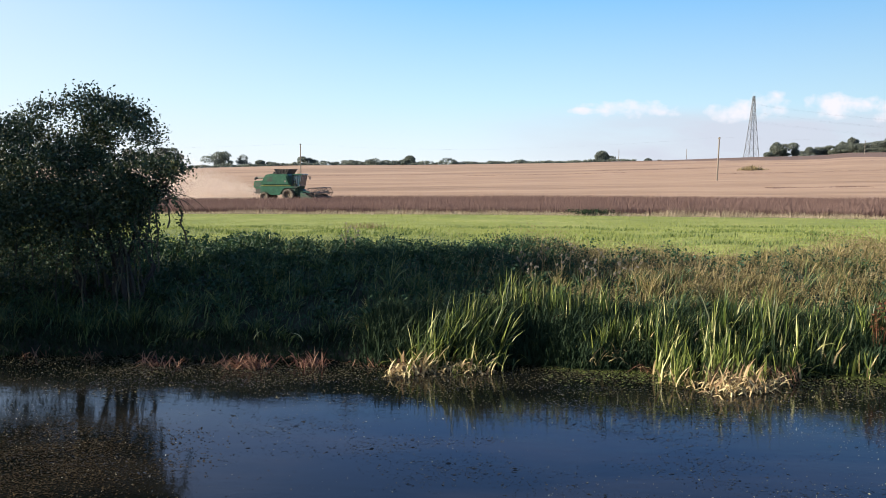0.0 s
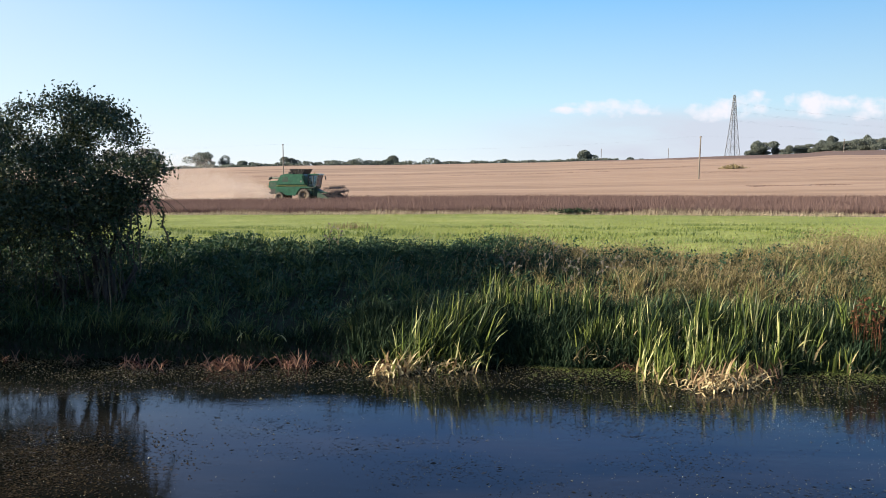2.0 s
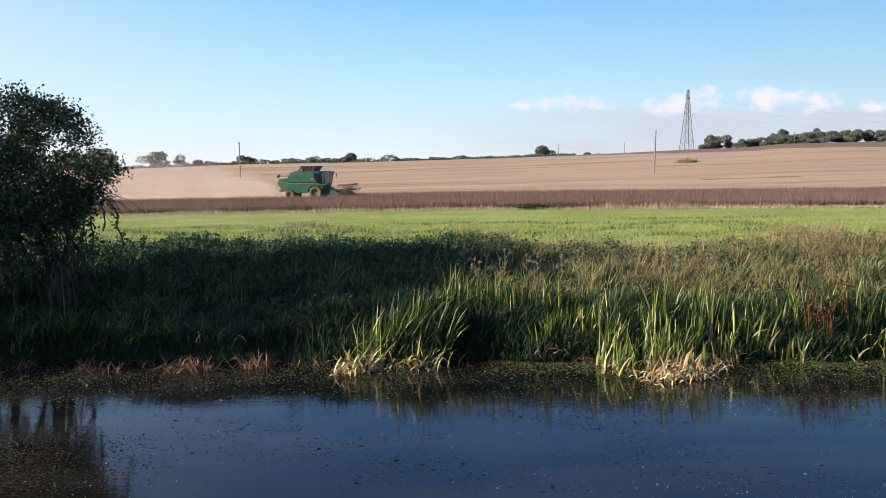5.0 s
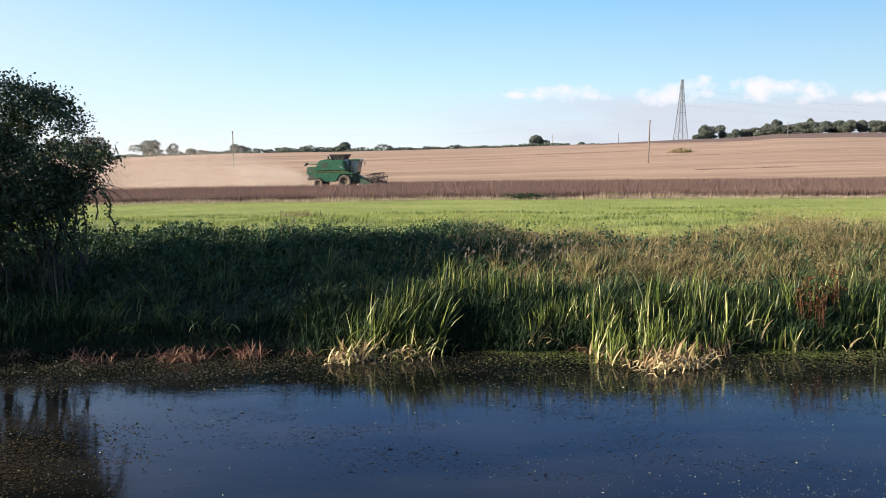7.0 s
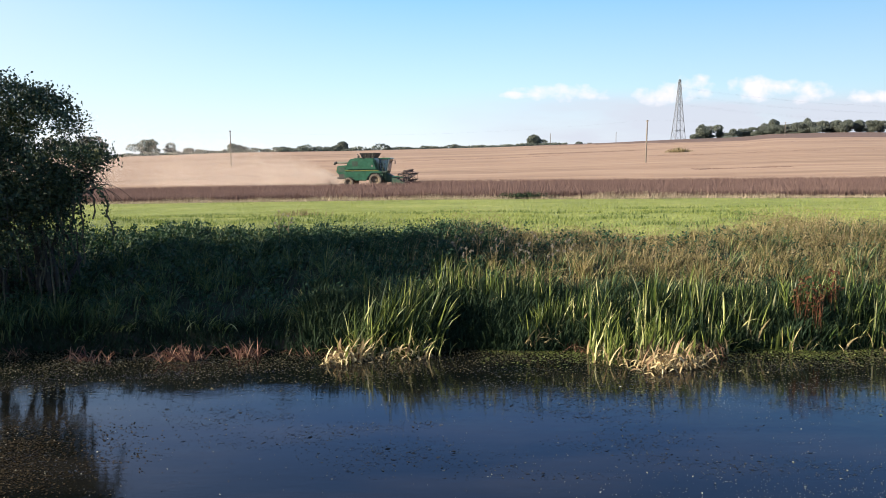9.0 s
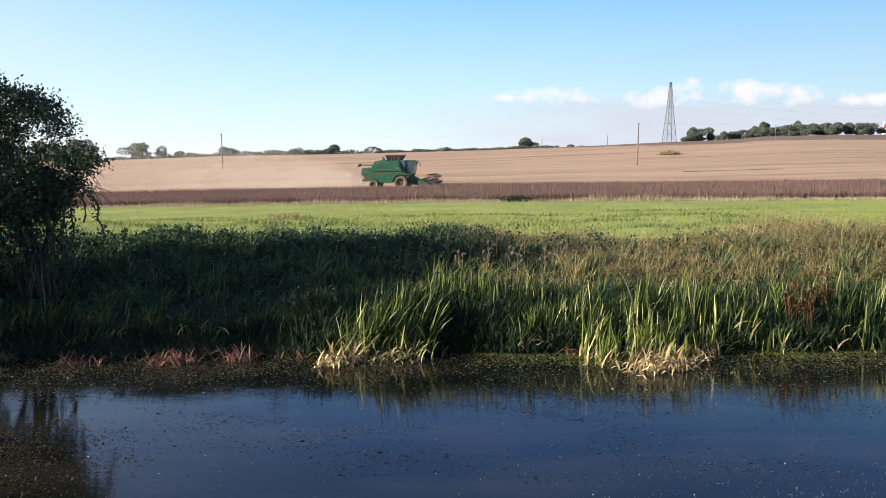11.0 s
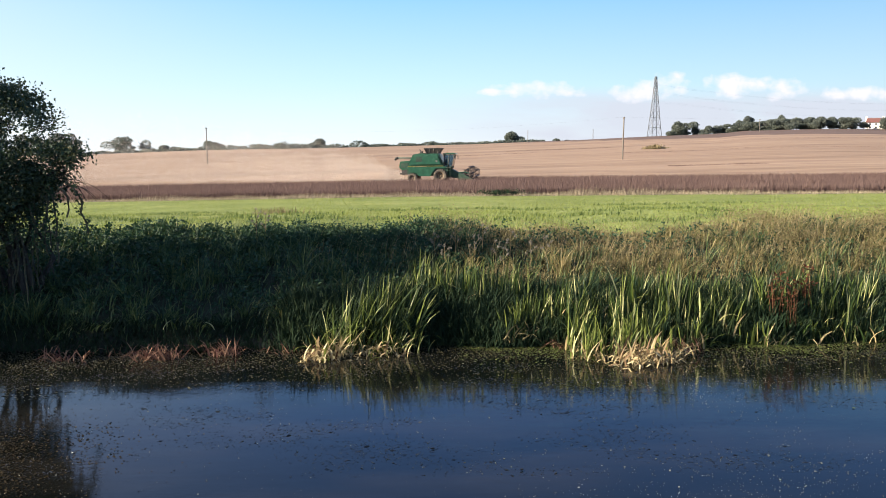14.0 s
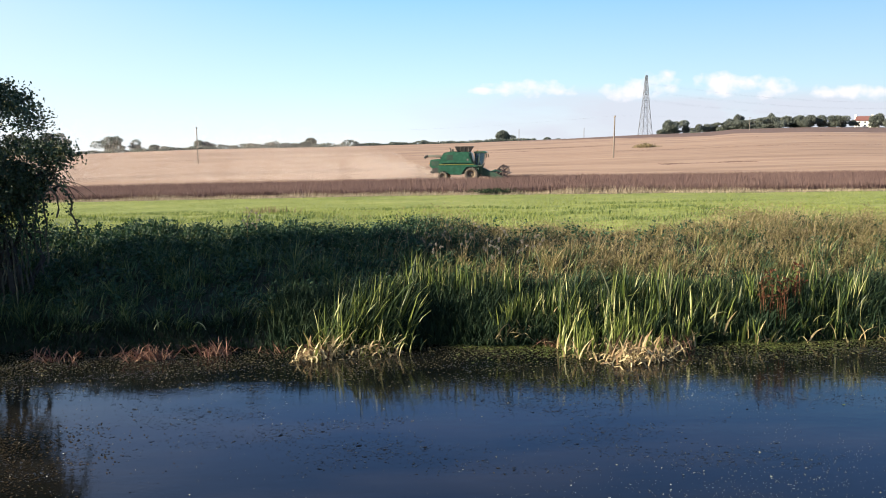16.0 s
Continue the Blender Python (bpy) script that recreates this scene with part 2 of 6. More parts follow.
def water_material():
    mt = bpy.data.materials.new("river water")
    mt.use_nodes = True
    nt = mt.node_tree
    N, L = nt.nodes.new, nt.links.new
    b = nt.nodes["Principled BSDF"]
    b.inputs["Roughness"].default_value = 0.05
    b.inputs["IOR"].default_value = 1.333
    tc, mp = N("ShaderNodeTexCoord"), N("ShaderNodeMapping")
    mp.inputs["Scale"].default_value = (0.55, 1.5, 1)
    L(tc.outputs["Object"], mp.inputs[0])
    n1, n2 = N("ShaderNodeTexNoise"), N("ShaderNodeTexNoise")
    n1.inputs["Scale"].default_value, n1.inputs["Detail"].default_value = 5.0, 4
    n2.inputs["Scale"].default_value, n2.inputs["Detail"].default_value = 0.5, 3
    L(mp.outputs[0], n1.inputs["Vector"]); L(mp.outputs[0], n2.inputs["Vector"])
    ramp = N("ShaderNodeValToRGB")
    ramp.color_ramp.elements[0].position, ramp.color_ramp.elements[1].position = 0.42, 0.72
    ramp.color_ramp.elements[0].color, ramp.color_ramp.elements[1].color = (0.003, 0.004, 0.004, 1), (0.014, 0.013, 0.011, 1)
    L(n2.outputs["Fac"], ramp.inputs[0])
    L(ramp.outputs[0], b.inputs["Base Color"])
    patch = N("ShaderNodeValToRGB")
    patch.color_ramp.elements[0].position, patch.color_ramp.elements[1].position = 0.42, 0.62
    n3 = N("ShaderNodeTexNoise")
    n3.inputs["Scale"].default_value, n3.inputs["Detail"].default_value = 0.9, 4
    L(mp.outputs[0], n3.inputs["Vector"])
    L(n3.outputs["Fac"], patch.inputs[0])
    n4 = N("ShaderNodeTexNoise")
    n4.inputs["Scale"].default_value, n4.inputs["Detail"].default_value = 16.0, 3
    L(mp.outputs[0], n4.inputs["Vector"])
    fine = N("ShaderNodeMath"); fine.operation = "MULTIPLY"
    L(n4.outputs["Fac"], fine.inputs[0]); L(patch.outputs[0], fine.inputs[1])
    both = N("ShaderNodeMath"); both.operation = "MULTIPLY"
    L(n1.outputs["Fac"], both.inputs[0]); L(n2.outputs["Fac"], both.inputs[1])
    mul = N("ShaderNodeMath"); mul.operation = "MULTIPLY_ADD"
    mul.inputs[1].default_value = 0.55
    L(fine.outputs[0], mul.inputs[0]); L(both.outputs[0], mul.inputs[2])
    bp = N("ShaderNodeBump")
    bp.inputs["Strength"].default_value, bp.inputs["Distance"].default_value = 1.0, 0.0026
    L(mul.outputs[0], bp.inputs["Height"])
    L(bp.outputs[0], b.inputs["Normal"])
    return mt


M["water"] = water_material()

# ---------- mesh helpers ----------


def mesh_ob(name, verts, faces, mats, parent=None, smooth=False, index=None):
    me = bpy.data.meshes.new(name)
    me.from_pydata(verts.tolist() if isinstance(verts, np.ndarray) else verts, [], faces.tolist() if isinstance(faces, np.ndarray) else faces)
    for mt in (mats if isinstance(mats, (list, tuple)) else [mats]):
        me.materials.append(mt)
    if index is not None:
        me.polygons.foreach_set("material_index", index)
    if smooth:
        me.polygons.foreach_set("use_smooth", [True] * len(me.polygons))
    me.update()
    ob = new(name, me)
    ob.parent = parent
    return ob


def loose_triangles(name, v, mt):
    """Loose triangles from (3n, 3) corners."""
    me = bpy.data.meshes.new(name)
    n = len(v) // 3
    me.vertices.add(3 * n); me.loops.add(3 * n); me.polygons.add(n)
    me.vertices.foreach_set("co", v.astype(np.float32).ravel())
    me.loops.foreach_set("vertex_index", np.arange(3 * n, dtype=np.int32))
    me.polygons.foreach_set("loop_start", np.arange(0, 3 * n, 3, dtype=np.int32))
    me.materials.append(mt)
    me.update(calc_edges=True)
    return new(name, me)


def part(name, bm, mt, parent, label="", smooth=False):
    me = bpy.data.meshes.new(name)
    if smooth:
        for f in bm.faces:
            f.smooth = True
    bm.to_mesh(me)
    bm.free()
    me.materials.append(mt)
    ob = new(name, me)
    ob.parent = parent
    if label:
        tagged(ob, label)
    return ob


def empty(name, m=None):
    ob = new(name)
    if m is not None:
        ob.matrix_world = m
    return ob


def blade_data(rng, base, height, width, lean_dir, lean, bow=0.35):
    """Tapered bent blades: base (n,3), height, width, lean direction (angle) and lean (fraction of the height)."""
    n = len(base)
    turn = rng.uniform(0, math.pi, n)
    side = np.stack([np.cos(turn), np.sin(turn), np.zeros(n)], 1) * (width / 2)[:, None]
    off = np.stack([np.cos(lean_dir), np.sin(lean_dir), np.zeros(n)], 1) * (lean * height)[:, None]
    up = np.array([0, 0, 1.0])
    mid = base + off * bow + up * (height * 0.55)[:, None]
    tip = base + off + up * (height * np.clip(1 - 0.45 * lean ** 2, 0.15, 1))[:, None]
    v = np.stack([base - side, base + side, mid - side * 0.85, mid + side * 0.85, tip], 1).reshape(-1, 3)
    k = np.arange(n)[:, None] * 5
    quads = k + np.array([[0, 1, 3, 2]])
    tris = k + np.array([[2, 3, 4]])
    return v, quads.tolist() + tris.tolist()


def blades(name, rng, base, height, width, lean_dir, lean, mt, parent=None, bow=0.35):
    v, f = blade_data(rng, base, height, width, lean_dir, lean, bow)
    return mesh_ob(name, v, f, mt, parent)


def spikes(name, rng, base, height, width, lean_dir, lean, mt, parent=None):
    """Thin stalks of one triangle each, for plants far off."""
    n = len(base)
    turn = rng.uniform(0, math.pi, n)
    side = np.stack([np.cos(turn), np.sin(turn), np.zeros(n)], 1) * (width / 2)[:, None]
    tip = base + np.stack([np.cos(lean_dir) * lean * height, np.sin(lean_dir) * lean * height, height * np.clip(1 - 0.45 * lean ** 2, 0.15, 1)], 1)
    ob = loose_triangles(name, np.stack([base - side, base + side, tip], 1).reshape(-1, 3), mt)
    ob.parent = parent
    return ob


def sword_data(rng, base, height, width, lean_dir, lean, turn=None):
    """Long curved blades of four lengths that arch over by lean (0 upright, 1 tip level with the middle)."""
    n = len(base)
    turn = rng.uniform(0, math.pi, n) if turn is None else turn
    side = np.stack([np.cos(turn), np.sin(turn), np.zeros(n)], 1) * (width / 2)[:, None]
    out = np.stack([np.cos(lean_dir), np.sin(lean_dir), np.zeros(n)], 1)
    pts, p, step = [base], base, height / 4
    tilt0 = lean * 0.45
    for i in range(4):
        a = tilt0 + lean * (i * 0.42)
        p = p + out * (np.sin(a) * step)[:, None] + np.array([0, 0, 1.0]) * (np.cos(a) * step)[:, None]
        p[:, 2] = np.maximum(p[:, 2], 0.01)
        pts.append(p)
    ring = []
    for i, w in enumerate((0.8, 1.0, 0.9, 0.6)):
        ring += [pts[i] - side * w, pts[i] + side * w]
    v = np.stack(ring + [pts[4]], 1).reshape(-1, 3)
    k = np.arange(n)[:, None] * 9
    f = []
    for i in range(3):
        f += (k + np.array([[2 * i, 2 * i + 1, 2 * i + 3, 2 * i + 2]])).tolist()
    f += (k + np.array([[6, 7, 8]])).tolist()
    return v, f


def swords(name, rng, base, height, width, lean_dir, lean, mt, parent=None):
    v, f = sword_data(rng, base, height, width, lean_dir, lean)
    return mesh_ob(name, v, f, mt, parent)


def leaves(name, rng, pos, size, mt, parent=None, flat=0.0, long=1.7):
    """Small folded leaves, each of two triangles."""
    n = len(pos)
    a = rng.normal(size=(n, 3)); a[:, 2] *= (1 - flat)
    a /= np.linalg.norm(a, axis=1)[:, None]
    b = rng.normal(size=(n, 3)); b[:, 2] *= (1 - flat)
    b -= (a * b).sum(1)[:, None] * a
    b /= np.linalg.norm(b, axis=1)[:, None]
    c = np.cross(a, b)
    s = size[:, None]
    v = np.stack([pos - a * s * long / 2, pos + b * s / 2 + c * s * 0.12, pos + a * s * long / 2, pos - b * s / 2 + c * s * 0.12], 1).reshape(-1, 3)
    k = np.arange(n)[:, None] * 4
    f = np.concatenate([k + np.array([[0, 1, 2]]), k + np.array([[0, 2, 3]])])
    return mesh_ob(name, v, f, mt, parent)


def tube(bm, pts, radii, sides=6):
    rings = []
    for i, p in enumerate(pts):
        p = Vector(p)
        d = Vector(pts[min(i + 1, len(pts) - 1)]) - Vector(pts[max(i - 1, 0)])
        q = d.to_track_quat("Z", "Y")
        rings.append([bm.verts.new(p + q @ Vector((math.cos(6.2832 * j / sides) * radii[i], math.sin(6.2832 * j / sides) * radii[i], 0))) for j in range(sides)])
    for a, b in zip(rings, rings[1:]):
        for j in range(sides):
            bm.faces.new((a[j], a[(j + 1) % sides], b[(j + 1) % sides], b[j]))
    bm.faces.new(rings[0][::-1])
    bm.faces.new(rings[-1])


def box(bm, x0, x1, y0, y1, z0, z1, bevel=0.0, turn=None):
    r = bmesh.ops.create_cube(bm, size=1.0)
    vs = r["verts"]
    bmesh.ops.scale(bm, vec=(x1 - x0, y1 - y0, z1 - z0), verts=vs)
    if turn:
        bmesh.ops.rotate(bm, matrix=Euler(turn).to_matrix(), cent=(0, 0, 0), verts=vs)
    bmesh.ops.translate(bm, vec=((x0 + x1) / 2, (y0 + y1) / 2, (z0 + z1) / 2), verts=vs)
    if bevel:
        es = list({e for v in vs for e in v.link_edges})
        bmesh.ops.bevel(bm, geom=es, offset=bevel, segments=2, affect="EDGES")


def prism(bm, outline, y0, y1, bevel=0.0):
    """A side outline of (x, z) drawn out from y0 to y1."""
    a = [bm.verts.new((x, y0, z)) for x, z in outline]
    b = [bm.verts.new((x, y1, z)) for x, z in outline]
    n = len(outline)
    fs = [bm.faces.new(a), bm.faces.new(b[::-1])]
    for i in range(n):
        fs.append(bm.faces.new((a[i], b[i], b[(i + 1) % n], a[(i + 1) % n])))
    bmesh.ops.recalc_face_normals(bm, faces=fs)
    if bevel:
        bmesh.ops.bevel(bm, geom=list({e for f in fs for e in f.edges}), offset=bevel, segments=2, affect="EDGES")


# ---------- lie of the land ----------
SKY_AZ = np.radians([-60, -40, -20.5, -14, -6.4, -1, 3.8, 6.7, 10.5, 15.3, 19.7, 21.3, 26, 30, 40, 60])
SKY_EL = np.radians([-0.5, -0.35, -0.08, 0.18, 0.31, 0.45, 0.57, 0.7, 0.83, 1.06, 1.2, 1.38, 1.45, 1.37, 1.2, 0.8])
RIDGE = 450.0


def edge_y(x):
    """The far waterline."""
    x = np.asarray(x, float)
    return 17.9 + 0.03 * x + 0.12 * np.sin(x * 1.3 + 0.6) + 0.10 * np.sin(x * 2.9)


def field_z(x):
    return 0.34 + np.where(x < 0, 0.024, 0.014) * np.clip(x, -60, 90)


def lie(x, y):
    """The field's rows run askew: the true y of row y at x."""
    w = np.interp(y, [34, 70, 120, 400], [0, 1, 1, 0])
    return y - 0.175 * np.clip(x, -60, 60) * w


def land(x, y):
    x, y = np.broadcast_arrays(np.asarray(x, float), np.asarray(y, float))
    e = edge_y(x)
    s = y - e
    crest = 1.75 + 0.08 * np.sin(x * 0.7) + 0.06 * np.sin(x * 1.7 + 1)
    bank = np.interp(s, [-8, -1.2, -0.25, 0.0, 0.35, 3.0, 5.2, 7], [-0.9, -0.35, -0.08, 0.02, 0.22, 0.72, 0.96, 1.0])
    zb = np.where(s < 0, bank, 0.02 + (bank - 0.02) / 0.98 * crest)
    k = np.clip((y - (e + 5.5)) / 42, 0, 1)
    k = k * k * (3 - 2 * k)
    z = np.where(s > 5.5, crest * (1 - k) + field_z(x) * k, zb)
    # hill
    az = np.arctan2(x, np.maximum(y, 1.0))
    top = 4.2 + np.hypot(np.tan(az) * RIDGE, RIDGE) * np.tan(np.interp(az, SKY_AZ, SKY_EL))
    g = np.clip((y - 118) / (RIDGE - 118), 0, 1)
    z = np.where(y > 118, field_z(x) * (1 - g) + top * g, np.where(y > 70, field_z(x), z))
    far = np.clip((y - RIDGE) / 500, 0, 1)
    z = np.where(y > RIDGE, top - far * (np.abs(top) + 6), z)
    # near bank behind and under the eye
    near = np.interp(y, [-40, -3, 1.5, 4.2, 5.5, 9.5], [2.4, 2.55, 2.5, 0.4, -0.4, -0.9])
    z = np.where(y < 9.5, near, z)
    side = np.clip((np.abs(x) - 500) / 600, 0, 1)
    return z * (1 - side) + np.minimum(z, 1.0) * side


def build_ground():
    ys = np.concatenate([[-3000, -600, -120, -40, -15, -6], np.arange(-3, 16, 0.9), np.arange(16, 26, 0.3), np.arange(26, 72, 1.0), np.arange(72, 120, 2.0),
                         np.arange(120, 460, 5.0), [470, 490, 520, 580, 700, 900, 1300, 2200, 4200]])
    xs = np.concatenate([[-4000, -2000, -1000, -600, -400], np.arange(-300, -40, 10), np.arange(-40, -16, 1.5), np.arange(-16, 18, 0.4), np.arange(18, 45, 1.5),
                         np.arange(45, 345, 10), [400, 600, 1000, 2000, 4000]])
    X, row = np.meshgrid(xs, ys)
    Y = lie(X, row)
    Z = land(X, Y)
    rough = np.where((Y > 26) & (Y < 71), 0.03 * np.sin(X * 0.5 + Y * 0.31) * np.sin(Y * 0.23 + X * 0.17), 0)
    V = np.stack([X, Y, Z + rough], -1).reshape(-1, 3)
    ny, nx = X.shape
    i = (np.arange(ny - 1)[:, None] * nx + np.arange(nx - 1)[None, :]).reshape(-1)
    F = np.stack([i, i + 1, i + nx + 1, i + nx], 1)
    c = V[F].mean(1)
    c[:, 1] = row.reshape(-1)[F].mean(1)
    s = c[:, 1] - edge_y(c[:, 0])
    ridge_el = np.interp(np.arctan2(c[:, 0], np.maximum(c[:, 1], 1)), np.radians([4, 10, 16, 30]), [449, 415, 360, 335])
    idx = np.select([c[:, 1] < 1, (s < 0.1), s < 6.5, c[:, 1] < 75, c[:, 1] < 108, c[:, 1] < ridge_el, c[:, 1] < 460], [1, 0, 1, 2, 3, 4, 5], 6)
    ob = mesh_ob("ground", V, F, [M["mud"], M["bank_soil"], M["meadow"], M["crop_soil"], M["stubble"], M["plough"], M["far_land"]], smooth=True, index=idx)
    tagged(ob, "river banks, green meadow and harvested stubble hill", "ground", kind="structure")


def build_water():
    ob = mesh_ob("water", [(-400, 3.5, 0), (400, 3.5, 0), (400, 20, 0), (-400, 20, 0)], [(0, 1, 2, 3)], M["water"])
    tagged(ob, "calm dark river water mirroring the blue sky", "river", kind="structure")


build_ground()
build_water()

# ---------- river bank plants ----------


def scatter(rng, n, x0, x1, s0, s1):
    """Random footings: x, and distance s up the bank from the waterline."""
    x = rng.uniform(x0, x1, n)
    s = rng.uniform(s0, s1, n)
    y = edge_y(x) + s
    return np.stack([x, y, land(x, y)], 1), s


def patchy(p, scale, seed=0.0):
    """Smooth 0..1 variation over the ground."""
    x, y = p[:, 0] * scale + seed, p[:, 1] * scale - seed
    return 0.5 + 0.5 * np.sin(x * 1.0 + 1.7 * np.sin(y * 0.9 + 0.5)) * np.cos(y * 1.3 + 1.1 * np.sin(x * 0.7))


def crest_cut(x, s):
    """Plants stay low on the crest of the middle stretch, so that the meadow shows over them."""
    return np.where(s > 3.6, np.interp(x, [1.2, 2.6, 6.5, 9.5], [1.0, 0.35, 0.45, 1.0]), 1.0)


def build_bank():
    rng = np.random.default_rng(11)
    # long grass over the whole slope, leaning to the river and with the wind
    p, s = scatter(rng, 48000, -20, 20, 0.1, 7.0)
    q = patchy(p, 0.9)
    keep = rng.uniform(size=len(p)) < (0.35 + 0.65 * q) * np.where((p[:, 0] > 1.8) & (s > 1.8), 0.35, np.where(p[:, 0] < 1.8, 0.6, 1.0))
    p, s, q = p[keep], s[keep], q[keep]
    n = len(p)
    h = rng.uniform(0.25, 0.6, n) * (0.7 + 0.5 * q)
    h = np.where(s > 5.6, h * 0.6, h) * crest_cut(p[:, 0], s)
    blades("bank_grass", rng, p, h, rng.uniform(0.014, 0.030, n), rng.normal(0.2, 1.2, n), rng.uniform(0.15, 1.0, n), M["grass"])
    tagged(bpy.data.objects["bank_grass"], "long tangled green grass covering the river bank", "grass", kind="stuff")
    # tussocks with drooping blades and dark hollows between them
    c, cs = scatter(rng, 1150, -20, 20, 0.4, 6.9)
    c = c[rng.uniform(size=len(c)) < np.where((c[:, 0] > 1.8) & (cs > 1.8), 0.35, np.where((c[:, 0] < 1.8) & (cs > 0.9), 0.55, 1.0))]
    per = 46
    ang = rng.uniform(-math.pi, math.pi, len(c) * per)
    rad = rng.uniform(0.0, 0.13, len(c) * per)
    p = np.repeat(c, per, 0) + np.stack([np.cos(ang) * rad, np.sin(ang) * rad, np.zeros(len(ang))], 1)
    size = np.repeat(rng.uniform(0.35, 0.85, len(c)) * crest_cut(c[:, 0], c[:, 1] - edge_y(c[:, 0])), per) * rng.uniform(0.6, 1.1, len(ang))
    swords("bank_tussocks", rng, p, size, rng.uniform(0.012, 0.022, len(ang)), ang + rng.normal(0.1, 0.4, len(ang)), np.abs(rng.normal(0.75, 0.3, len(ang))), M["grass"])
    tagged(bpy.data.objects["bank_tussocks"], "drooping green grass tussocks on the river bank", "grass", kind="stuff")
    # Added blades, near-black green for the shade low in the reeds.
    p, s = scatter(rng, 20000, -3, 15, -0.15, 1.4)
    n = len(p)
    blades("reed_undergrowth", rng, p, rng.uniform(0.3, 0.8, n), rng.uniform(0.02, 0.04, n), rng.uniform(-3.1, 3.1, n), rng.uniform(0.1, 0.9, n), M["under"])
    tagged(bpy.data.objects["reed_undergrowth"], "dense green blades among the reeds, darkened for shade", "grass", kind="stuff")
    # Added dark inner blades that give the thin clump its shade.
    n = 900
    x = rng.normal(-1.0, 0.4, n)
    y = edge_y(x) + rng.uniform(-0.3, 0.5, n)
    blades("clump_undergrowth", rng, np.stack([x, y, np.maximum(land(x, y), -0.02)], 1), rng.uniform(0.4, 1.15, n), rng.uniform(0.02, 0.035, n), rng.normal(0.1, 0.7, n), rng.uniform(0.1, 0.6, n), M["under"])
    tagged(bpy.data.objects["clump_undergrowth"], "inner blades of the big reed clump, darkened for shade", "reeds", kind="stuff")
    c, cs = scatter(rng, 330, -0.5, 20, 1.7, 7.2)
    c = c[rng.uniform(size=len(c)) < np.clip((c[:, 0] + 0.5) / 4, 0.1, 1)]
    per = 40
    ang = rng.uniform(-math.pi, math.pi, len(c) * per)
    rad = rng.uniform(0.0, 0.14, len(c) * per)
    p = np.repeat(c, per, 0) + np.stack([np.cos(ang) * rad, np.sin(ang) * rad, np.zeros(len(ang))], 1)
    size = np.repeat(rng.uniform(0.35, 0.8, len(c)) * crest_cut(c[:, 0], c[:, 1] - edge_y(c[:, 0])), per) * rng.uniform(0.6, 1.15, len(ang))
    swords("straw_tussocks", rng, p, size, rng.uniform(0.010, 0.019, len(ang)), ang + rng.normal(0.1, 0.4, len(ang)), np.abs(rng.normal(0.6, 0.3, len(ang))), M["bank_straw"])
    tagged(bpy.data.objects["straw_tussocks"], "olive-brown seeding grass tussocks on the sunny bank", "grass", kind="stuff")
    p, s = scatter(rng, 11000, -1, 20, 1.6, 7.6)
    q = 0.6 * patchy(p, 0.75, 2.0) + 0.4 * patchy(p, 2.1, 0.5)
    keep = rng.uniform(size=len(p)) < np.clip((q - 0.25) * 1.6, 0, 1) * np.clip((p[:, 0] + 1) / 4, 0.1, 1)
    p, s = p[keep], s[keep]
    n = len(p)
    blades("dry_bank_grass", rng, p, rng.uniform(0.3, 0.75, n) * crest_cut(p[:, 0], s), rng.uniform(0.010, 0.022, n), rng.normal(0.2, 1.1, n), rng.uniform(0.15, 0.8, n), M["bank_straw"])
    tagged(bpy.data.objects["dry_bank_grass"], "olive-brown grass gone to seed on the sunny bank", "grass", kind="stuff")
    # Grass hanging over the mud edge; its dark tone holds the shade.
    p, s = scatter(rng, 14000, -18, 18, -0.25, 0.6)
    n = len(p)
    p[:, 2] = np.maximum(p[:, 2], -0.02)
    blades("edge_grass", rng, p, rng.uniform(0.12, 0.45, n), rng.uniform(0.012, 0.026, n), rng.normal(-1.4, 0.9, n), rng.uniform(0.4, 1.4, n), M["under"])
    tagged(bpy.data.objects["edge_grass"], "drooping grass along the waterline, darkened for shade", "grass", kind="stuff")
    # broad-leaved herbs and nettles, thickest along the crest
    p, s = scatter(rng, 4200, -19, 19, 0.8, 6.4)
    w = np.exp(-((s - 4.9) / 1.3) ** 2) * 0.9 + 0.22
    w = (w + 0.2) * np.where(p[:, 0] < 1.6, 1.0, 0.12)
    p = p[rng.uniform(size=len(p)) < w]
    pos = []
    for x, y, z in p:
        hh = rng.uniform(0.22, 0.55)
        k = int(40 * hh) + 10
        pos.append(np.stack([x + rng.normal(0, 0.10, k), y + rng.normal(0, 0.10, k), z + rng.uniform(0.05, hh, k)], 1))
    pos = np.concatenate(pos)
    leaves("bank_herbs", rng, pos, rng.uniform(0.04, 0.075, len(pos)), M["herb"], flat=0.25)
    tagged(bpy.data.objects["bank_herbs"], "green nettles and broad-leaved herbs along the bank top", "weeds", kind="stuff")
    # soft mounds of scrub on the sunny slope, taller downstream, and nettle beds along the shaded crest, tinted for
    # shade
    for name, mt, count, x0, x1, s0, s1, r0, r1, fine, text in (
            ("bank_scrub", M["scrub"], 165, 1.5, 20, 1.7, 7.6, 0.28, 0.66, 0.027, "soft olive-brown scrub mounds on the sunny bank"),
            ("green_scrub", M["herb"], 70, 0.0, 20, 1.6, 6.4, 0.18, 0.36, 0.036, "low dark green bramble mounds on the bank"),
            ("nettle_bed", M["herb"], 195, -8.6, 1.9, 4.1, 6.3, 0.2, 0.42, 0.036, "dense nettle bed along the bank top, green cooled for shade")):
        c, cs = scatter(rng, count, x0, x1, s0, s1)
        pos = []
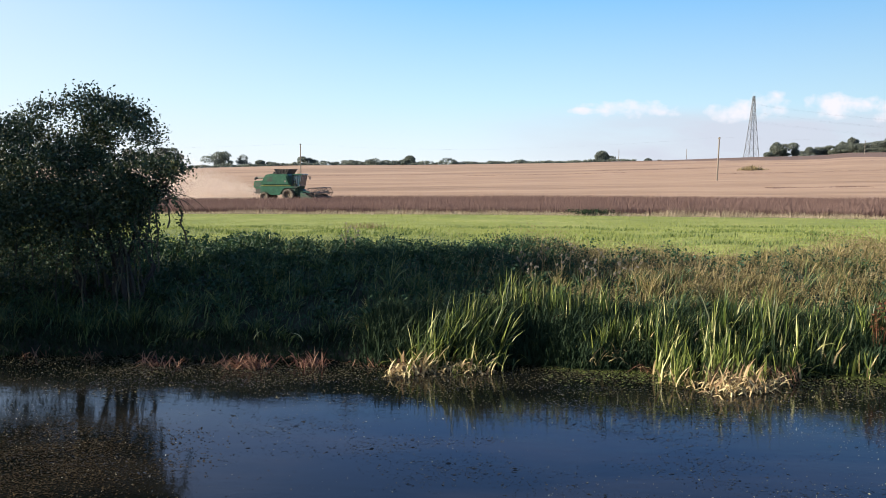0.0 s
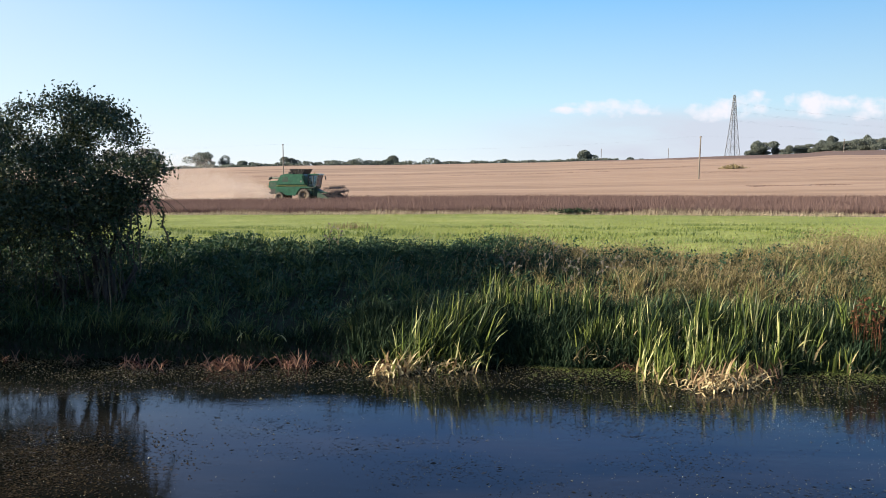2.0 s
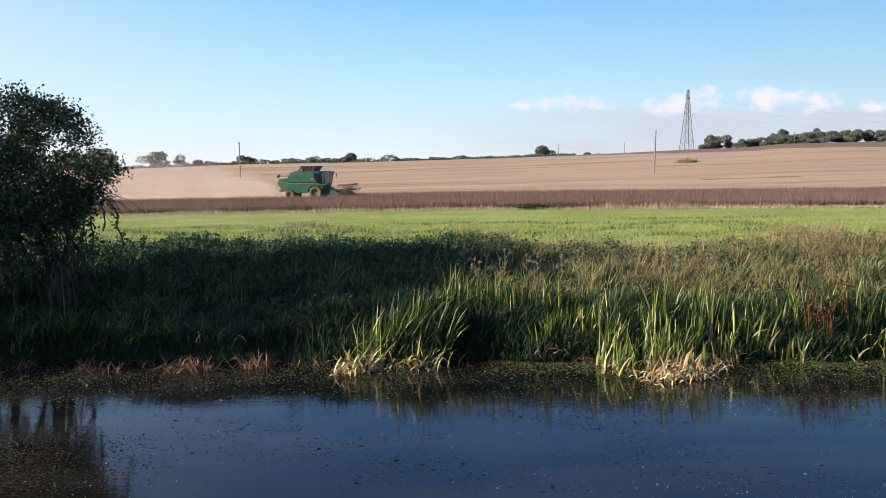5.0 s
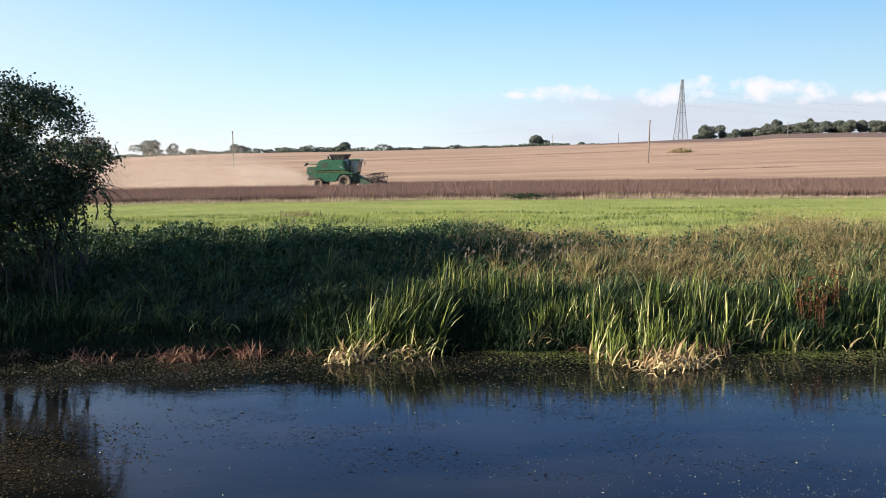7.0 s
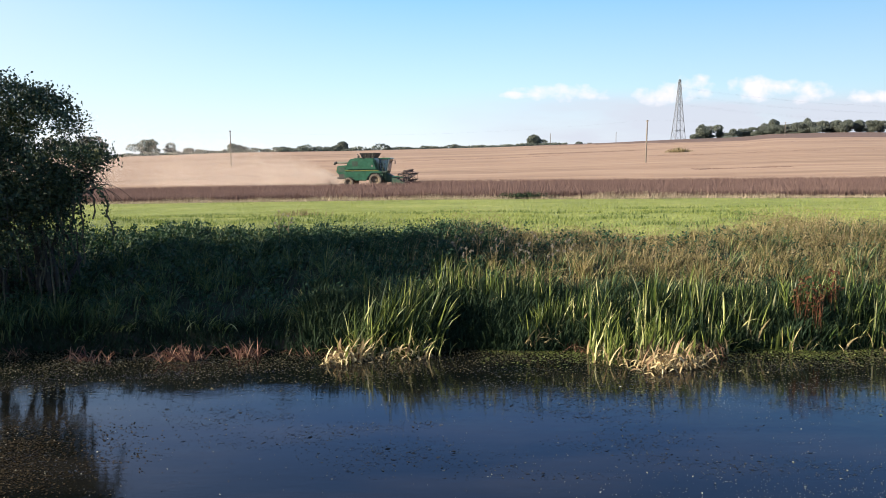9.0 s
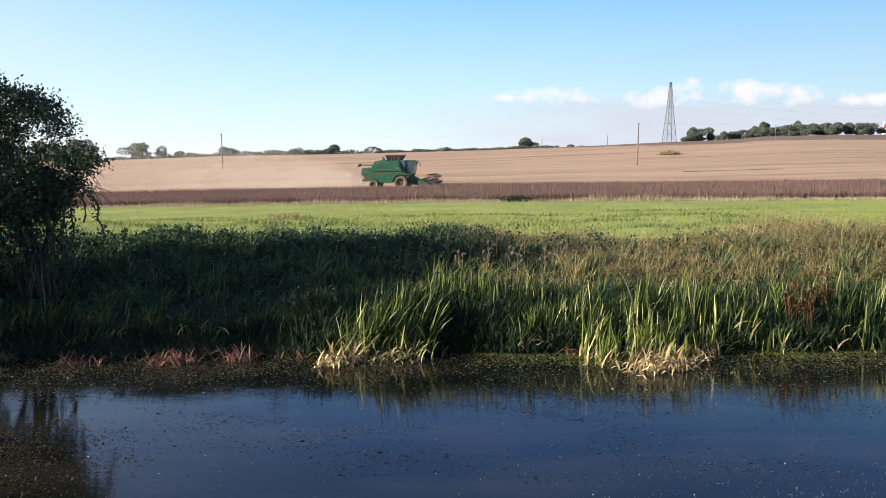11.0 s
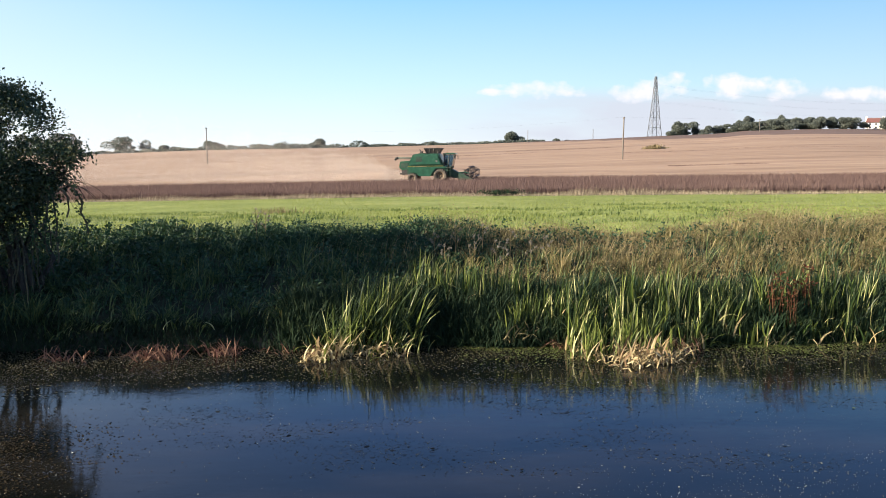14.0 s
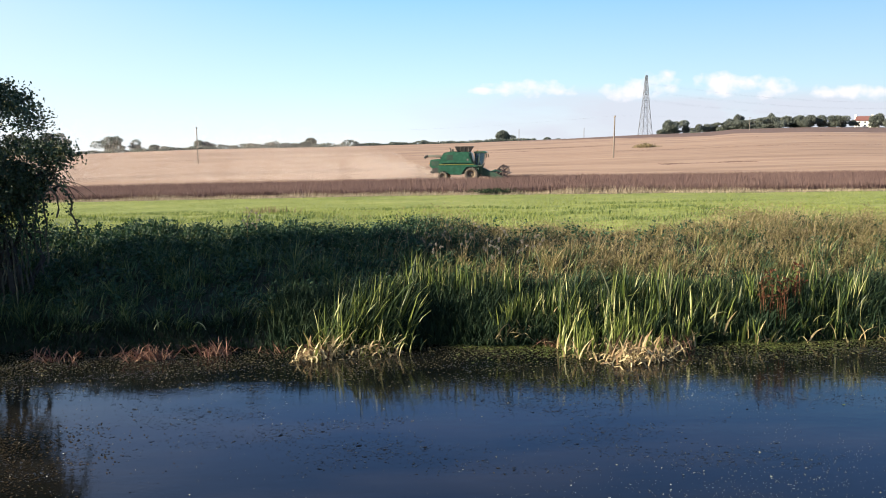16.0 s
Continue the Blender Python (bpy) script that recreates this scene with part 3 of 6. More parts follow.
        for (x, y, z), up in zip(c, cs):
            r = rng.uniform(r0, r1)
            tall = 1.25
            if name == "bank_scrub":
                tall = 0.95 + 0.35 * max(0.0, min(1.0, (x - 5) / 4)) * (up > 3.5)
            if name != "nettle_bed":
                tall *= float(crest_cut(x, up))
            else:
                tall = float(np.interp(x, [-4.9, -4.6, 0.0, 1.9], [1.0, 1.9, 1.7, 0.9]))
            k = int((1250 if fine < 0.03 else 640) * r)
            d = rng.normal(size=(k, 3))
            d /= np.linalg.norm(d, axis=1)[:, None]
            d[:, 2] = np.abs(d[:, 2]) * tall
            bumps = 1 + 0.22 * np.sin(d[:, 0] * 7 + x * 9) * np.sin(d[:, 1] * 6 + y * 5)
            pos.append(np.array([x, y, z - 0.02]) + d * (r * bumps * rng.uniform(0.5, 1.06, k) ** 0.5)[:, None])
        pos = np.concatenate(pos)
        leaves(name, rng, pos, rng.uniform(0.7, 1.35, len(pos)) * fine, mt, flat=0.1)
        tagged(bpy.data.objects[name], text, "scrub", kind="stuff")
    # dry brown seed heads on the sunny stretch
    p, s = scatter(rng, 7000, -3, 20, 2.6, 7.4)
    q = patchy(p, 0.8, 2.0)
    p = p[rng.uniform(size=len(p)) < 0.75 * q * np.clip((p[:, 0] + 3) / 6, 0.1, 1)]
    n = len(p)
    h = rng.uniform(0.45, 0.85, n) * crest_cut(p[:, 0], p[:, 1] - edge_y(p[:, 0]))
    v1, f1 = blade_data(rng, p, h, np.full(n, 0.012), rng.normal(0, 1.0, n), rng.uniform(0.1, 0.4, n))
    tips = v1.reshape(-1, 5, 3)[:, 4]
    mesh_ob("dry_seed_stalks", v1, f1, M["seed"])
    tagged(bpy.data.objects["dry_seed_stalks"], "brown dried flower stalks standing in the bank grass", "weeds", kind="stuff")
    k = 4
    pos = np.repeat(tips, k, 0) + rng.normal(0, 1, (n * k, 3)) * np.array([0.05, 0.05, 0.09])
    leaves("seed_heads", rng, pos, rng.uniform(0.015, 0.032, len(pos)), M["seed"])
    tagged(bpy.data.objects["seed_heads"], "fluffy brown seed heads above the bank grass", "weeds", kind="stuff")


def reed_clump(rng, x, s, count, spread, height, lean_dir, green, label, dry_h=0.5, singles=0, lean=0.35):
    """One clump: green sword blades, and dead ones bent out of its foot."""
    y = float(edge_y(x)) + s
    z = max(float(land(x, y)), -0.05)
    top = empty("reed_clump", Matrix.Translation((x, y, z)))
    tagged(top, label, "reeds", "reeds along the waterline")
    for kind, mt, n in (("blade", M["reed"], int(count * green)), ("dead_blade", M["dry_reed"], count - int(count * green))):
        if not n:
            continue
        w = rng.uniform(0.020, 0.043, n)
        if kind == "blade":
            base = np.stack([rng.normal(0, spread, n), rng.normal(0, spread * 0.5, n), np.zeros(n)], 1)
            h = height * rng.uniform(0.5, 1.08, n)
            ang = np.where(rng.uniform(size=n) < 0.55, lean_dir + rng.normal(0, 0.6, n), rng.uniform(-3.1, 3.1, n))
            bend = np.abs(rng.normal(lean * 0.62, 0.17, n)) + (rng.uniform(size=n) < 0.07) * 0.8
        elif green > 0.2:
            base = np.stack([rng.normal(0, spread * 1.1, n), rng.normal(-0.12, spread * 0.5, n), np.zeros(n)], 1)
            h = dry_h * rng.uniform(0.5, 1.4, n)
            ang = rng.uniform(-3.1, 0.4, n)
            bend = rng.uniform(0.3, 1.5, n)
        else:
            # a heap of broken blades, most of them lying across one another
            base = np.stack([rng.normal(-0.08, spread * 1.25, n), rng.normal(0, spread * 0.6, n), np.zeros(n)], 1)
            base[:, 2] = 0.03 + rng.uniform(0, 0.3, n) * np.exp(-(base[:, 0] / spread) ** 2 * 0.5)
            h = dry_h * rng.uniform(0.35, 0.8, n)
            ang = rng.uniform(-3.1, 3.1, n)
            ang = np.where(np.abs(np.sin(ang)) > 0.75, ang * 0.35, ang)
            bend = np.where(rng.uniform(size=n) < 0.08, rng.uniform(0.2, 0.7, n), rng.uniform(2.4, 3.1, n))
            w = rng.uniform(0.028, 0.05, n)
        m = min(singles, n)
        for i in range(m):
            k = slice(i, i + 1)
            swords(kind, rng, base[k], h[k], w[k] * 1.2, ang[k], bend[k], mt, top)
        if n > m:
            k = slice(m, n)
            tagged(swords(kind + "_mass", rng, base[k], h[k], w[k], ang[k], bend[k], mt, top), kind="stuff")
    return top


def build_reeds():
    rng = np.random.default_rng(5)
    tall = "tall green reed clump with straw-coloured dead blades at its foot"
    # the big clump that leans to the right, with bleached blades at its left foot
    for x, s, c, sp, h, g, ln in ((-2.05, -1.05, 70, 0.18, 0.5, 0.05, 0.7), (-1.9, -0.65, 110, 0.22, 0.7, 0.25, 0.5), (-1.65, -0.45, 90, 0.26, 1.05, 0.75, 0.5), (-1.3, -0.2, 95, 0.3, 1.35, 0.85, 0.45),
                                  (-0.95, 0.1, 95, 0.3, 1.45, 0.95, 0.4), (-0.55, 0.25, 70, 0.28, 1.45, 0.95, 0.45), (-0.75, -0.35, 80, 0.28, 0.9, 0.75, 0.7), (-0.25, 0.0, 30, 0.2, 1.3, 0.9, 0.8), (-0.9, -0.75, 50, 0.3, 0.35, 0.1, 0.9)):
        reed_clump(rng, x, s, c, sp, h, 0.1, g, tall, 0.55, 22, ln)
    # the even stand behind and to its right
    for i in range(26):
        x = -0.2 + i * 0.42 + rng.uniform(-0.15, 0.15)
        reed_clump(rng, x, rng.uniform(0.9, 1.5) if x < 2.4 else rng.uniform(0.1, 0.9), int(rng.uniform(35, 100)), rng.uniform(0.10, 0.26), rng.uniform(0.65, 1.3) * (1.0 if x < 4 else 1.1), rng.uniform(0.2, 1.0), 0.96, "dense stand of green reeds at the foot of the bank", lean=0.28)
    for x, s, c, sp, h, g in ((2.05, 0.05, 70, 0.14, 0.95, 0.7), (3.35, -0.35, 90, 0.14, 1.15, 0.85), (3.6, -1.05, 110, 0.2, 0.95, 0.7), (4.4, -0.65, 120, 0.2, 1.2, 0.8), (4.85, -0.85, 110, 0.16, 1.1, 0.85),
                              (4.55, -1.3, 70, 0.24, 0.75, 0.35), (5.1, -1.4, 60, 0.2, 0.75, 0.3), (4.5, -1.75, 190, 0.34, 0.3, 0.0), (5.9, -0.5, 70, 0.15, 0.75, 0.8),
                              (6.9, 0.1, 70, 0.2, 1.1, 0.85), (7.6, -0.15, 60, 0.2, 0.6, 0.8), (8.5, 0.0, 80, 0.25, 0.7, 0.92), (9.4, -0.1, 80, 0.3, 0.55, 0.9), (10.6, -0.1, 80, 0.3, 0.6, 0.8)):
        reed_clump(rng, x, s, c, sp, h, 0.5, g, tall if g > 0.5 else "broken straw-coloured dead reeds lying on the water", 0.5 if g > 0.2 else 0.85, 20)
    # low dead stems along the edge
    for x, c, s, tall_by in ((-10.2, 14, -0.35, 1), (-8.9, 16, -0.35, 1), (-7.4, 30, -0.7, 1.2), (-7.0, 22, -0.7, 1.1), (-5.5, 60, -0.85, 1.3), (-5.2, 50, -0.8, 1.3), (-4.1, 55, -0.8, 1.3), (-3.9, 30, -0.75, 1.1),
                             (-2.9, 18, -0.35, 1), (-6.3, 16, -0.35, 1), (4.75, 40, -0.95, 1.5), (5.6, 34, -0.95, 1.6), (-1.8, 40, -0.7, 1.3), (3.0, 26, -0.25, 1.3), (4.2, 22, -0.7, 1.4)):
        y = float(edge_y(x)) + s
        top = empty("dead_stems", Matrix.Translation((x, y, 0.0)))
        tagged(top, "low clump of reddish dead stems at the waterline", "dead plants", "dead stems along the waterline")
        base = np.stack([rng.normal(0, 0.16, c), rng.normal(0, 0.10, c), np.full(c, -0.02)], 1)
        blades("stem_mass", rng, base, rng.uniform(0.12, 0.38, c) * tall_by, rng.uniform(0.014, 0.03, c), rng.normal(2.6, 1.2, c), rng.uniform(0.4, 1.9, c), M["red_stem"], top, bow=0.5)["kind"] = "stuff"
    # pale leafy plant and the lying leaves on the shaded slope
    for x, s, h in ((-7.75, 0.2, 0.5), (-6.9, 0.35, 0.4), (-5.0, 0.4, 0.5)):
        reed_clump(rng, x, s, 45, 0.25, h, 0.1, 1.0, "small green sedge tuft on the shaded bank", lean=1.3)
    # red dock stalks on the sunny bank
    for x, s in ((7.95, 0.3), (8.25, 0.15), (8.8, 0.4)):
        y = float(edge_y(x)) + s
        top = empty("dock_plant", Matrix.Translation((x, y, float(land(x, y)))))
        tagged(top, "rust-red dead dock plant among green reeds", "weeds", "dock plants")
        n = 60
        pos = np.stack([rng.normal(0, 0.08, n), rng.normal(0, 0.07, n), rng.uniform(0.55, 1.3, n)], 1)
        leaves("foliage", rng, pos, rng.uniform(0.03, 0.07, n), M["dock"], top)
        b = np.stack([rng.normal(0, 0.1, 14), rng.normal(0, 0.06, 14), np.zeros(14)], 1)
        blades("stalk_cluster", rng, b, rng.uniform(0.9, 1.3, 14), np.full(14, 0.014), rng.uniform(-3, 3, 14), rng.uniform(0, 0.2, 14), M["dock"], top)


def build_thistles():
    rng = np.random.default_rng(77)
    for x, s, h in ((0.35, 3.1, 0.8), (0.9, 3.4, 0.9), (1.35, 2.9, 0.85), (1.6, 3.5, 0.95), (1.9, 3.0, 0.7), (2.3, 3.3, 0.9), (2.75, 2.7, 0.8), (3.2, 3.1, 0.75), (0.6, 2.6, 0.7), (2.05, 2.5, 0.75), (-4.4, 4.6, 1.15), (-4.2, 4.8, 0.95)):
        y = float(edge_y(x)) + s
        top = empty("thistle", Matrix.Translation((x, y, float(land(x, y)))))
        tagged(top, "dead thistle with pale fluffy seed heads on the bank", "thistle", "thistles on the bank")
        bm = bmesh.new()
        tube(bm, [(0, 0, -0.03), (0.03, 0, h * 0.5), (0.02, 0.01, h)], [0.012, 0.009, 0.005], 5)
        for k in range(4):
            a = k * 1.7 + x
            tube(bm, [(0.03, 0, h * (0.45 + 0.1 * k)), (0.03 + math.cos(a) * 0.12, math.sin(a) * 0.12, h * (0.62 + 0.1 * k))], [0.006, 0.004], 4)
        part("stalk", bm, M["seed"], top)
        for k in range(5):
            a = k * 1.7 + x
            c = (0.02, 0.01, h) if k == 4 else (0.03 + math.cos(a) * 0.12, math.sin(a) * 0.12, h * (0.62 + 0.1 * k))
            n = 26
            pos = np.array(c) + rng.normal(0, 0.018, (n, 3))
            tagged(leaves("seed_head", rng, pos, rng.uniform(0.015, 0.03, n), M["fluff"], top), kind="stuff")


def build_floating():
    rng = np.random.default_rng(8)
    # weed mats along the far edge
    n = 50000
    x = rng.uniform(-14, 15, n)
    d = rng.exponential(1.15, n)
    y = edge_y(x) + 0.3 - d
    pos = np.stack([x, y, np.full(n, 0.004)], 1)
    q = patchy(pos, 1.7, 3.0)
    keep = (rng.uniform(size=n) < 0.15 + 0.85 * q) & (d < 3.7)
    pos = pos[keep]
    pos[:, 2] += rng.uniform(0, 0.008, len(pos))
    leaves("floating_weed", rng, pos, rng.uniform(0.014, 0.046, len(pos)), M["weed"], flat=0.97, long=1.2)
    tagged(bpy.data.objects["floating_weed"], "mats of olive-green floating weed along the river edge", "water weed", kind="stuff")
    # greener mats on the sunny stretch
    n = 16000
    x = rng.uniform(0.8, 13, n)
    y = edge_y(x) + 0.1 - rng.exponential(0.42, n)
    pos = np.stack([x, y, rng.uniform(0.004, 0.014, n)], 1)
    pos = pos[rng.uniform(size=n) < 0.1 + 0.9 * patchy(pos, 1.2, 9.0)]
    leaves("duckweed_mat", rng, pos, rng.uniform(0.02, 0.06, len(pos)), M["duckweed"], flat=0.97, long=1.2)
    tagged(bpy.data.objects["duckweed_mat"], "bright green duckweed mat along the sunny edge", "water weed", kind="stuff")
    # brown weed just breaking the surface near the shrub's mirror image
    n = 17000
    pos = np.stack([rng.normal(-6.7, 1.0, n), rng.normal(11.1, 0.95, n), rng.uniform(0.002, 0.008, n)], 1)
    pos = pos[rng.uniform(size=n) < 0.25 + 0.75 * patchy(pos, 2.5, 5.0)]
    leaves("brown_weed", rng, pos, rng.uniform(0.010, 0.032, len(pos)), M["brown_weed"], flat=0.95, long=1.5)
    tagged(bpy.data.objects["brown_weed"], "brown water weed breaking the river surface", "water weed", kind="stuff")
    # dark weed streaks on open water
    n = 120000
    x = rng.uniform(-8, 10, n)
    y = 17.2 - 6.7 * rng.uniform(size=n) ** 1.3
    pos = np.stack([x, y, rng.uniform(0.002, 0.006, n)], 1)
    q = 0.45 * patchy(pos * np.array([0.8, 1.3, 1]), 1.5, 7.0) + 0.35 * patchy(pos, 0.63, 2.0) + 0.2 * patchy(pos, 3.7, 1.0)
    pos = pos[rng.uniform(size=n) < np.clip((q - 0.42) * 1.5, 0, 1)]
    leaves("weed_streaks", rng, pos, rng.uniform(0.006, 0.017, len(pos)) * np.where(rng.uniform(size=len(pos)) < 0.08, 2.2, 1), M["dark_weed"], flat=0.98, long=2.8)
    tagged(bpy.data.objects["weed_streaks"], "dark weed streaks floating on the open river", "water weed", kind="stuff")
    # pale specks and leaves drifting on open water
    n = 38000
    x, y = rng.uniform(-10, 11, n), rng.uniform(9.0, 17.5, n)
    pos = np.stack([x, y, rng.uniform(0.004, 0.010, n)], 1)
    q = patchy(pos, 0.55, 1.0) * 0.8 + 0.2 * patchy(pos, 2.2)
    keep = rng.uniform(size=n) < np.clip((q - 0.4) * 1.3, 0.05, 1)
    pos = pos[keep]
    leaves("floating_leaves", rng, pos, rng.uniform(0.004, 0.015, len(pos)) * np.where(rng.uniform(size=len(pos)) < 0.025, 2.1, 1), M["fleck"], flat=0.96, long=1.3)
    tagged(bpy.data.objects["floating_leaves"], "pale scattered leaf specks floating on the river", "floating leaves", kind="stuff")


build_bank()
build_reeds()
build_thistles()
build_floating()

# ---------- the big shrub ----------


def limb(bm, rng, start, way, length, r, depth, tips):
    pts, rad = [Vector(start)], [r]
    d = Vector(way).normalized()
    steps = 5
    for i in range(steps):
        d = (d + Vector(rng.normal(0, 0.16, 3)) + Vector((0, 0, 0.05 - 0.05 * i * (depth < 2)))).normalized()
        if pts[-1].x > 0.6:
            d.x = -abs(d.x)
        pts.append(pts[-1] + d * length / steps)
        rad.append(r * (1 - 0.75 * (i + 1) / steps))
        if depth and i > 0 and pts[-1].z > 1.5:
            w = (d + Vector(rng.normal(0, 0.65, 3))).normalized()
            w.x = -abs(w.x) if pts[-1].x > 0.3 else w.x
            w.z = 0.25 + 0.6 * abs(w.z)
            limb(bm, rng, pts[-1], w, length * rng.uniform(0.45, 0.65), rad[-1] * 0.7, depth - 1, tips)
    tips.append(pts[-1]); tips.append(pts[-2]); tips.append(pts[-3])
    tube(bm, pts, rad, 5)


def build_shrub(x0, y0, lobes, stems, leaf_count, seed, label, holes=()):
    """A many-stemmed shrub: stems, limbs, a crown of separate leaves gathered round the lobes (x, y, z, rx, ry, rz)."""
    rng = np.random.default_rng(seed)
    z0 = float(land(x0, y0))
    top = empty("shrub", Matrix.Translation((x0, y0, z0)))
    tagged(top, label, "shrub")
    tips = []
    for i in range(stems):
        bm = bmesh.new()
        a = rng.uniform(0, 6.28)
        limb(bm, rng, (rng.normal(0, 0.5), rng.normal(0, 0.3), -0.1), (math.cos(a) * 0.18, math.sin(a) * 0.18, 1), rng.uniform(2.0, 2.8), 0.09, 2, tips)
        part("branch", bm, M["bark"], top)
    vol = np.array([l[3] * l[4] * l[5] for l in lobes]) ** 0.75
    pick = rng.choice(len(lobes), leaf_count // 9, p=vol / vol.sum())
    L = np.array(lobes)[pick]
    d = rng.normal(size=(len(L), 3))
    d /= np.linalg.norm(d, axis=1)[:, None]
    r = rng.uniform(0.25, 1, len(L)) ** 0.45 * rng.uniform(0.9, 1.05, len(L))
    c = L[:, :3] + d * L[:, 3:] * r[:, None]
    for hx, hy, hz, hr in holes:
        far = (np.hypot(c[:, 0] - hx, c[:, 2] - hz) > hr) | (rng.uniform(size=len(c)) < 0.10)
        c, d = c[far], d[far]
    # drop parts of the crown where coarse noise is low, so that light shows through
    q = np.array([noise.noise(Vector(p * 1.1)) for p in c])
    keep = q > np.where(c[:, 2] < 2.9, -0.42, -0.2)
    # open among the stems under the crown
    keep &= rng.uniform(size=len(c)) < np.interp(c[:, 2], [0.3, 1.2, 1.6, 2.1], [0.2, 0.27, 0.6, 1.0])
    c, d = c[keep], d[keep]
    # sprays of leaves that point outwards and droop
    out = np.repeat(d * np.array([1, 1, 0.6]), 10, 0) * rng.uniform(-0.16, 0.2, len(c) * 10)[:, None]
    pos = np.repeat(c, 10, 0) + out + rng.normal(0, 0.075, (len(c) * 10, 3))
    pos = pos[pos[:, 2] > 0.05]
    leaves("crown", rng, pos, rng.uniform(0.032, 0.062, len(pos)), M["leaf"], top)
    return top


def build_shrubs():
    lobes = [(0.95, -0.7, 2.6, 0.45, 0.6, 0.45), (0.9, -0.6, 3.2, 0.6, 0.7, 0.5), (0.00, -0.15, 3.95, 1.05, 1.51, 0.95), (-0.65, 0.05, 4.35, 1.15, 1.30, 0.78), (0.50, -0.65, 3.50, 0.80, 1.19, 0.80), (0.40, -0.65, 2.60, 0.72, 1.08, 0.85), (1.40, -0.75, 3.25, 0.50, 0.54, 0.36), (1.85, -0.95, 3.30, 0.30, 0.38, 0.22), (1.25, -0.65, 2.75, 0.28, 0.54, 0.30), (-1.50, -0.15, 3.75, 1.30, 1.51, 1.05), (-2.40, -0.25, 3.40, 1.30, 1.51, 1.05), (-0.25, -0.35, 1.80, 1.10, 1.62, 1.30), (-1.60, -0.65, 1.80, 1.70, 1.73, 1.45), (-3.40, -0.25, 2.70, 1.40, 1.51, 1.30), (-3.20, -0.45, 1.30, 1.60, 1.62, 1.30), (-1.40, -0.95, 2.70, 1.50, 1.30, 1.00)]
    s = build_shrub(-9.4, 19.6, lobes, 9, 105000, 3, "large dark green shrub with trailing climbers on the river bank", holes=((0.15, 0, 4.0, 0.32), (0.5, 0, 3.85, 0.28), (-0.25, 0, 3.75, 0.2), (0.85, 0, 3.6, 0.28), (0.95, 0, 3.1, 0.25), (0.3, 0, 3.3, 0.16)))
    # hanging climber stems at its edge
    rng = np.random.default_rng(21)
    for x, z1, z0, bow, leafy in ((2.08, 2.7, 1.55, 0.4, 1), (1.46, 2.6, 1.3, 0.1, 1), (1.2, 2.4, 1.1, -0.1, 1), (1.0, 2.2, 1.0, 0.1, 1), (1.75, 2.5, 1.9, 0.2, 0), (0.75, 1.5, 0.0, 0.1, 0), (-0.35, 1.2, 0.0, 0.15, 0), (0.45, 1.2, 0.0, -0.1, 0), (1.5, 1.6, 0.9, 0.3, 0)):
        bm = bmesh.new()
        pts = [(x - bow * (1 - k) ** 2 + rng.normal(0, 0.02), -1.15 + rng.normal(0, 0.03), z1 + (z0 - z1) * k + 0.25 * math.sin(k * 3.1) * (bow > 0)) for k in np.linspace(0, 1, 9)]
        tube(bm, pts, [0.022] * 9, 5)
        part("climber_stem", bm, M["vine"], s, "thin trailing climber stem")
        if leafy:
            pp = np.repeat(np.array(pts)[2:], 18, 0)
            leaves("climber_leaves", rng, pp + rng.normal(0, 1, pp.shape) * np.array([0.045, 0.045, 0.09]), rng.uniform(0.03, 0.055, len(pp)), M["herb"], s)
    # bare stems hanging under the crown
    for k in range(26):
        bm = bmesh.new()
        x, y, z1, z0 = rng.uniform(-3.4, 1.1), rng.uniform(-1.5, -0.2), rng.uniform(1.9, 2.6), rng.uniform(-0.1, 1.0)
        drift = rng.uniform(-0.2, 0.2)
        pts = [(x + drift * u + 0.04 * math.sin(u * 7 + k), y + rng.normal(0, 0.02), z1 + (z0 - z1) * u) for u in np.linspace(0, 1, 8)]
        tube(bm, pts, list(np.linspace(0.008, 0.017, 8)), 5)
        part("climber_stem", bm, M["vine"] if k % 3 == 0 else M["bark"], s, "thin bare stem hanging from the crown")
    # bare arching twigs
    for k in range(24):
        a = rng.uniform(0.25, 0.95)
        bm = bmesh.new()
        x1, z1 = 1.2 + rng.uniform(-0.35, 0.4), 2.9 + rng.uniform(-0.4, 0.35)
        pts = [(x1 + u * a, -0.8, z1 + 0.5 * u * a - 0.9 * a * u * u * (0.6 + 0.05 * k)) for u in np.linspace(0, 1, 7)]
        tube(bm, pts, list(np.linspace(0.010, 0.004, 7)), 4)
        part("twig", bm, M["bark"], s, "bare arching twig")
    # Added out of view; its lobes are placed to cast shade on the bank.
    build_shrub(-15.2, 18.4, [(0, 0, 1.9, 1.9, 1.6, 1.2), (0.7, -1.6, 2.4, 1.4, 1.5, 1.9), (-1.5, -1.2, 2.6, 1.7, 1.6, 1.7), (0, -0.4, 1.2, 2.0, 2.0, 1.0), (0.6, -2.3, 4.9, 1.4, 1.3, 1.5), (0.6, -2.6, 3.2, 1.4, 1.2, 1.6), (0.2, -2.2, 1.2, 1.3, 1.4, 1.2), (0.0, -3.3, 6.1, 0.6, 0.3, 0.5), (0.3, -0.5, 7.7, 1.3, 0.95, 1.1), (-0.6, -1.0, 6.6, 1.0, 0.8, 0.9)],
                6, 80000, 4, "unseen shrub left of view, its crown set to shade the bank")


build_shrubs()

# ---------- meadow and crop ----------


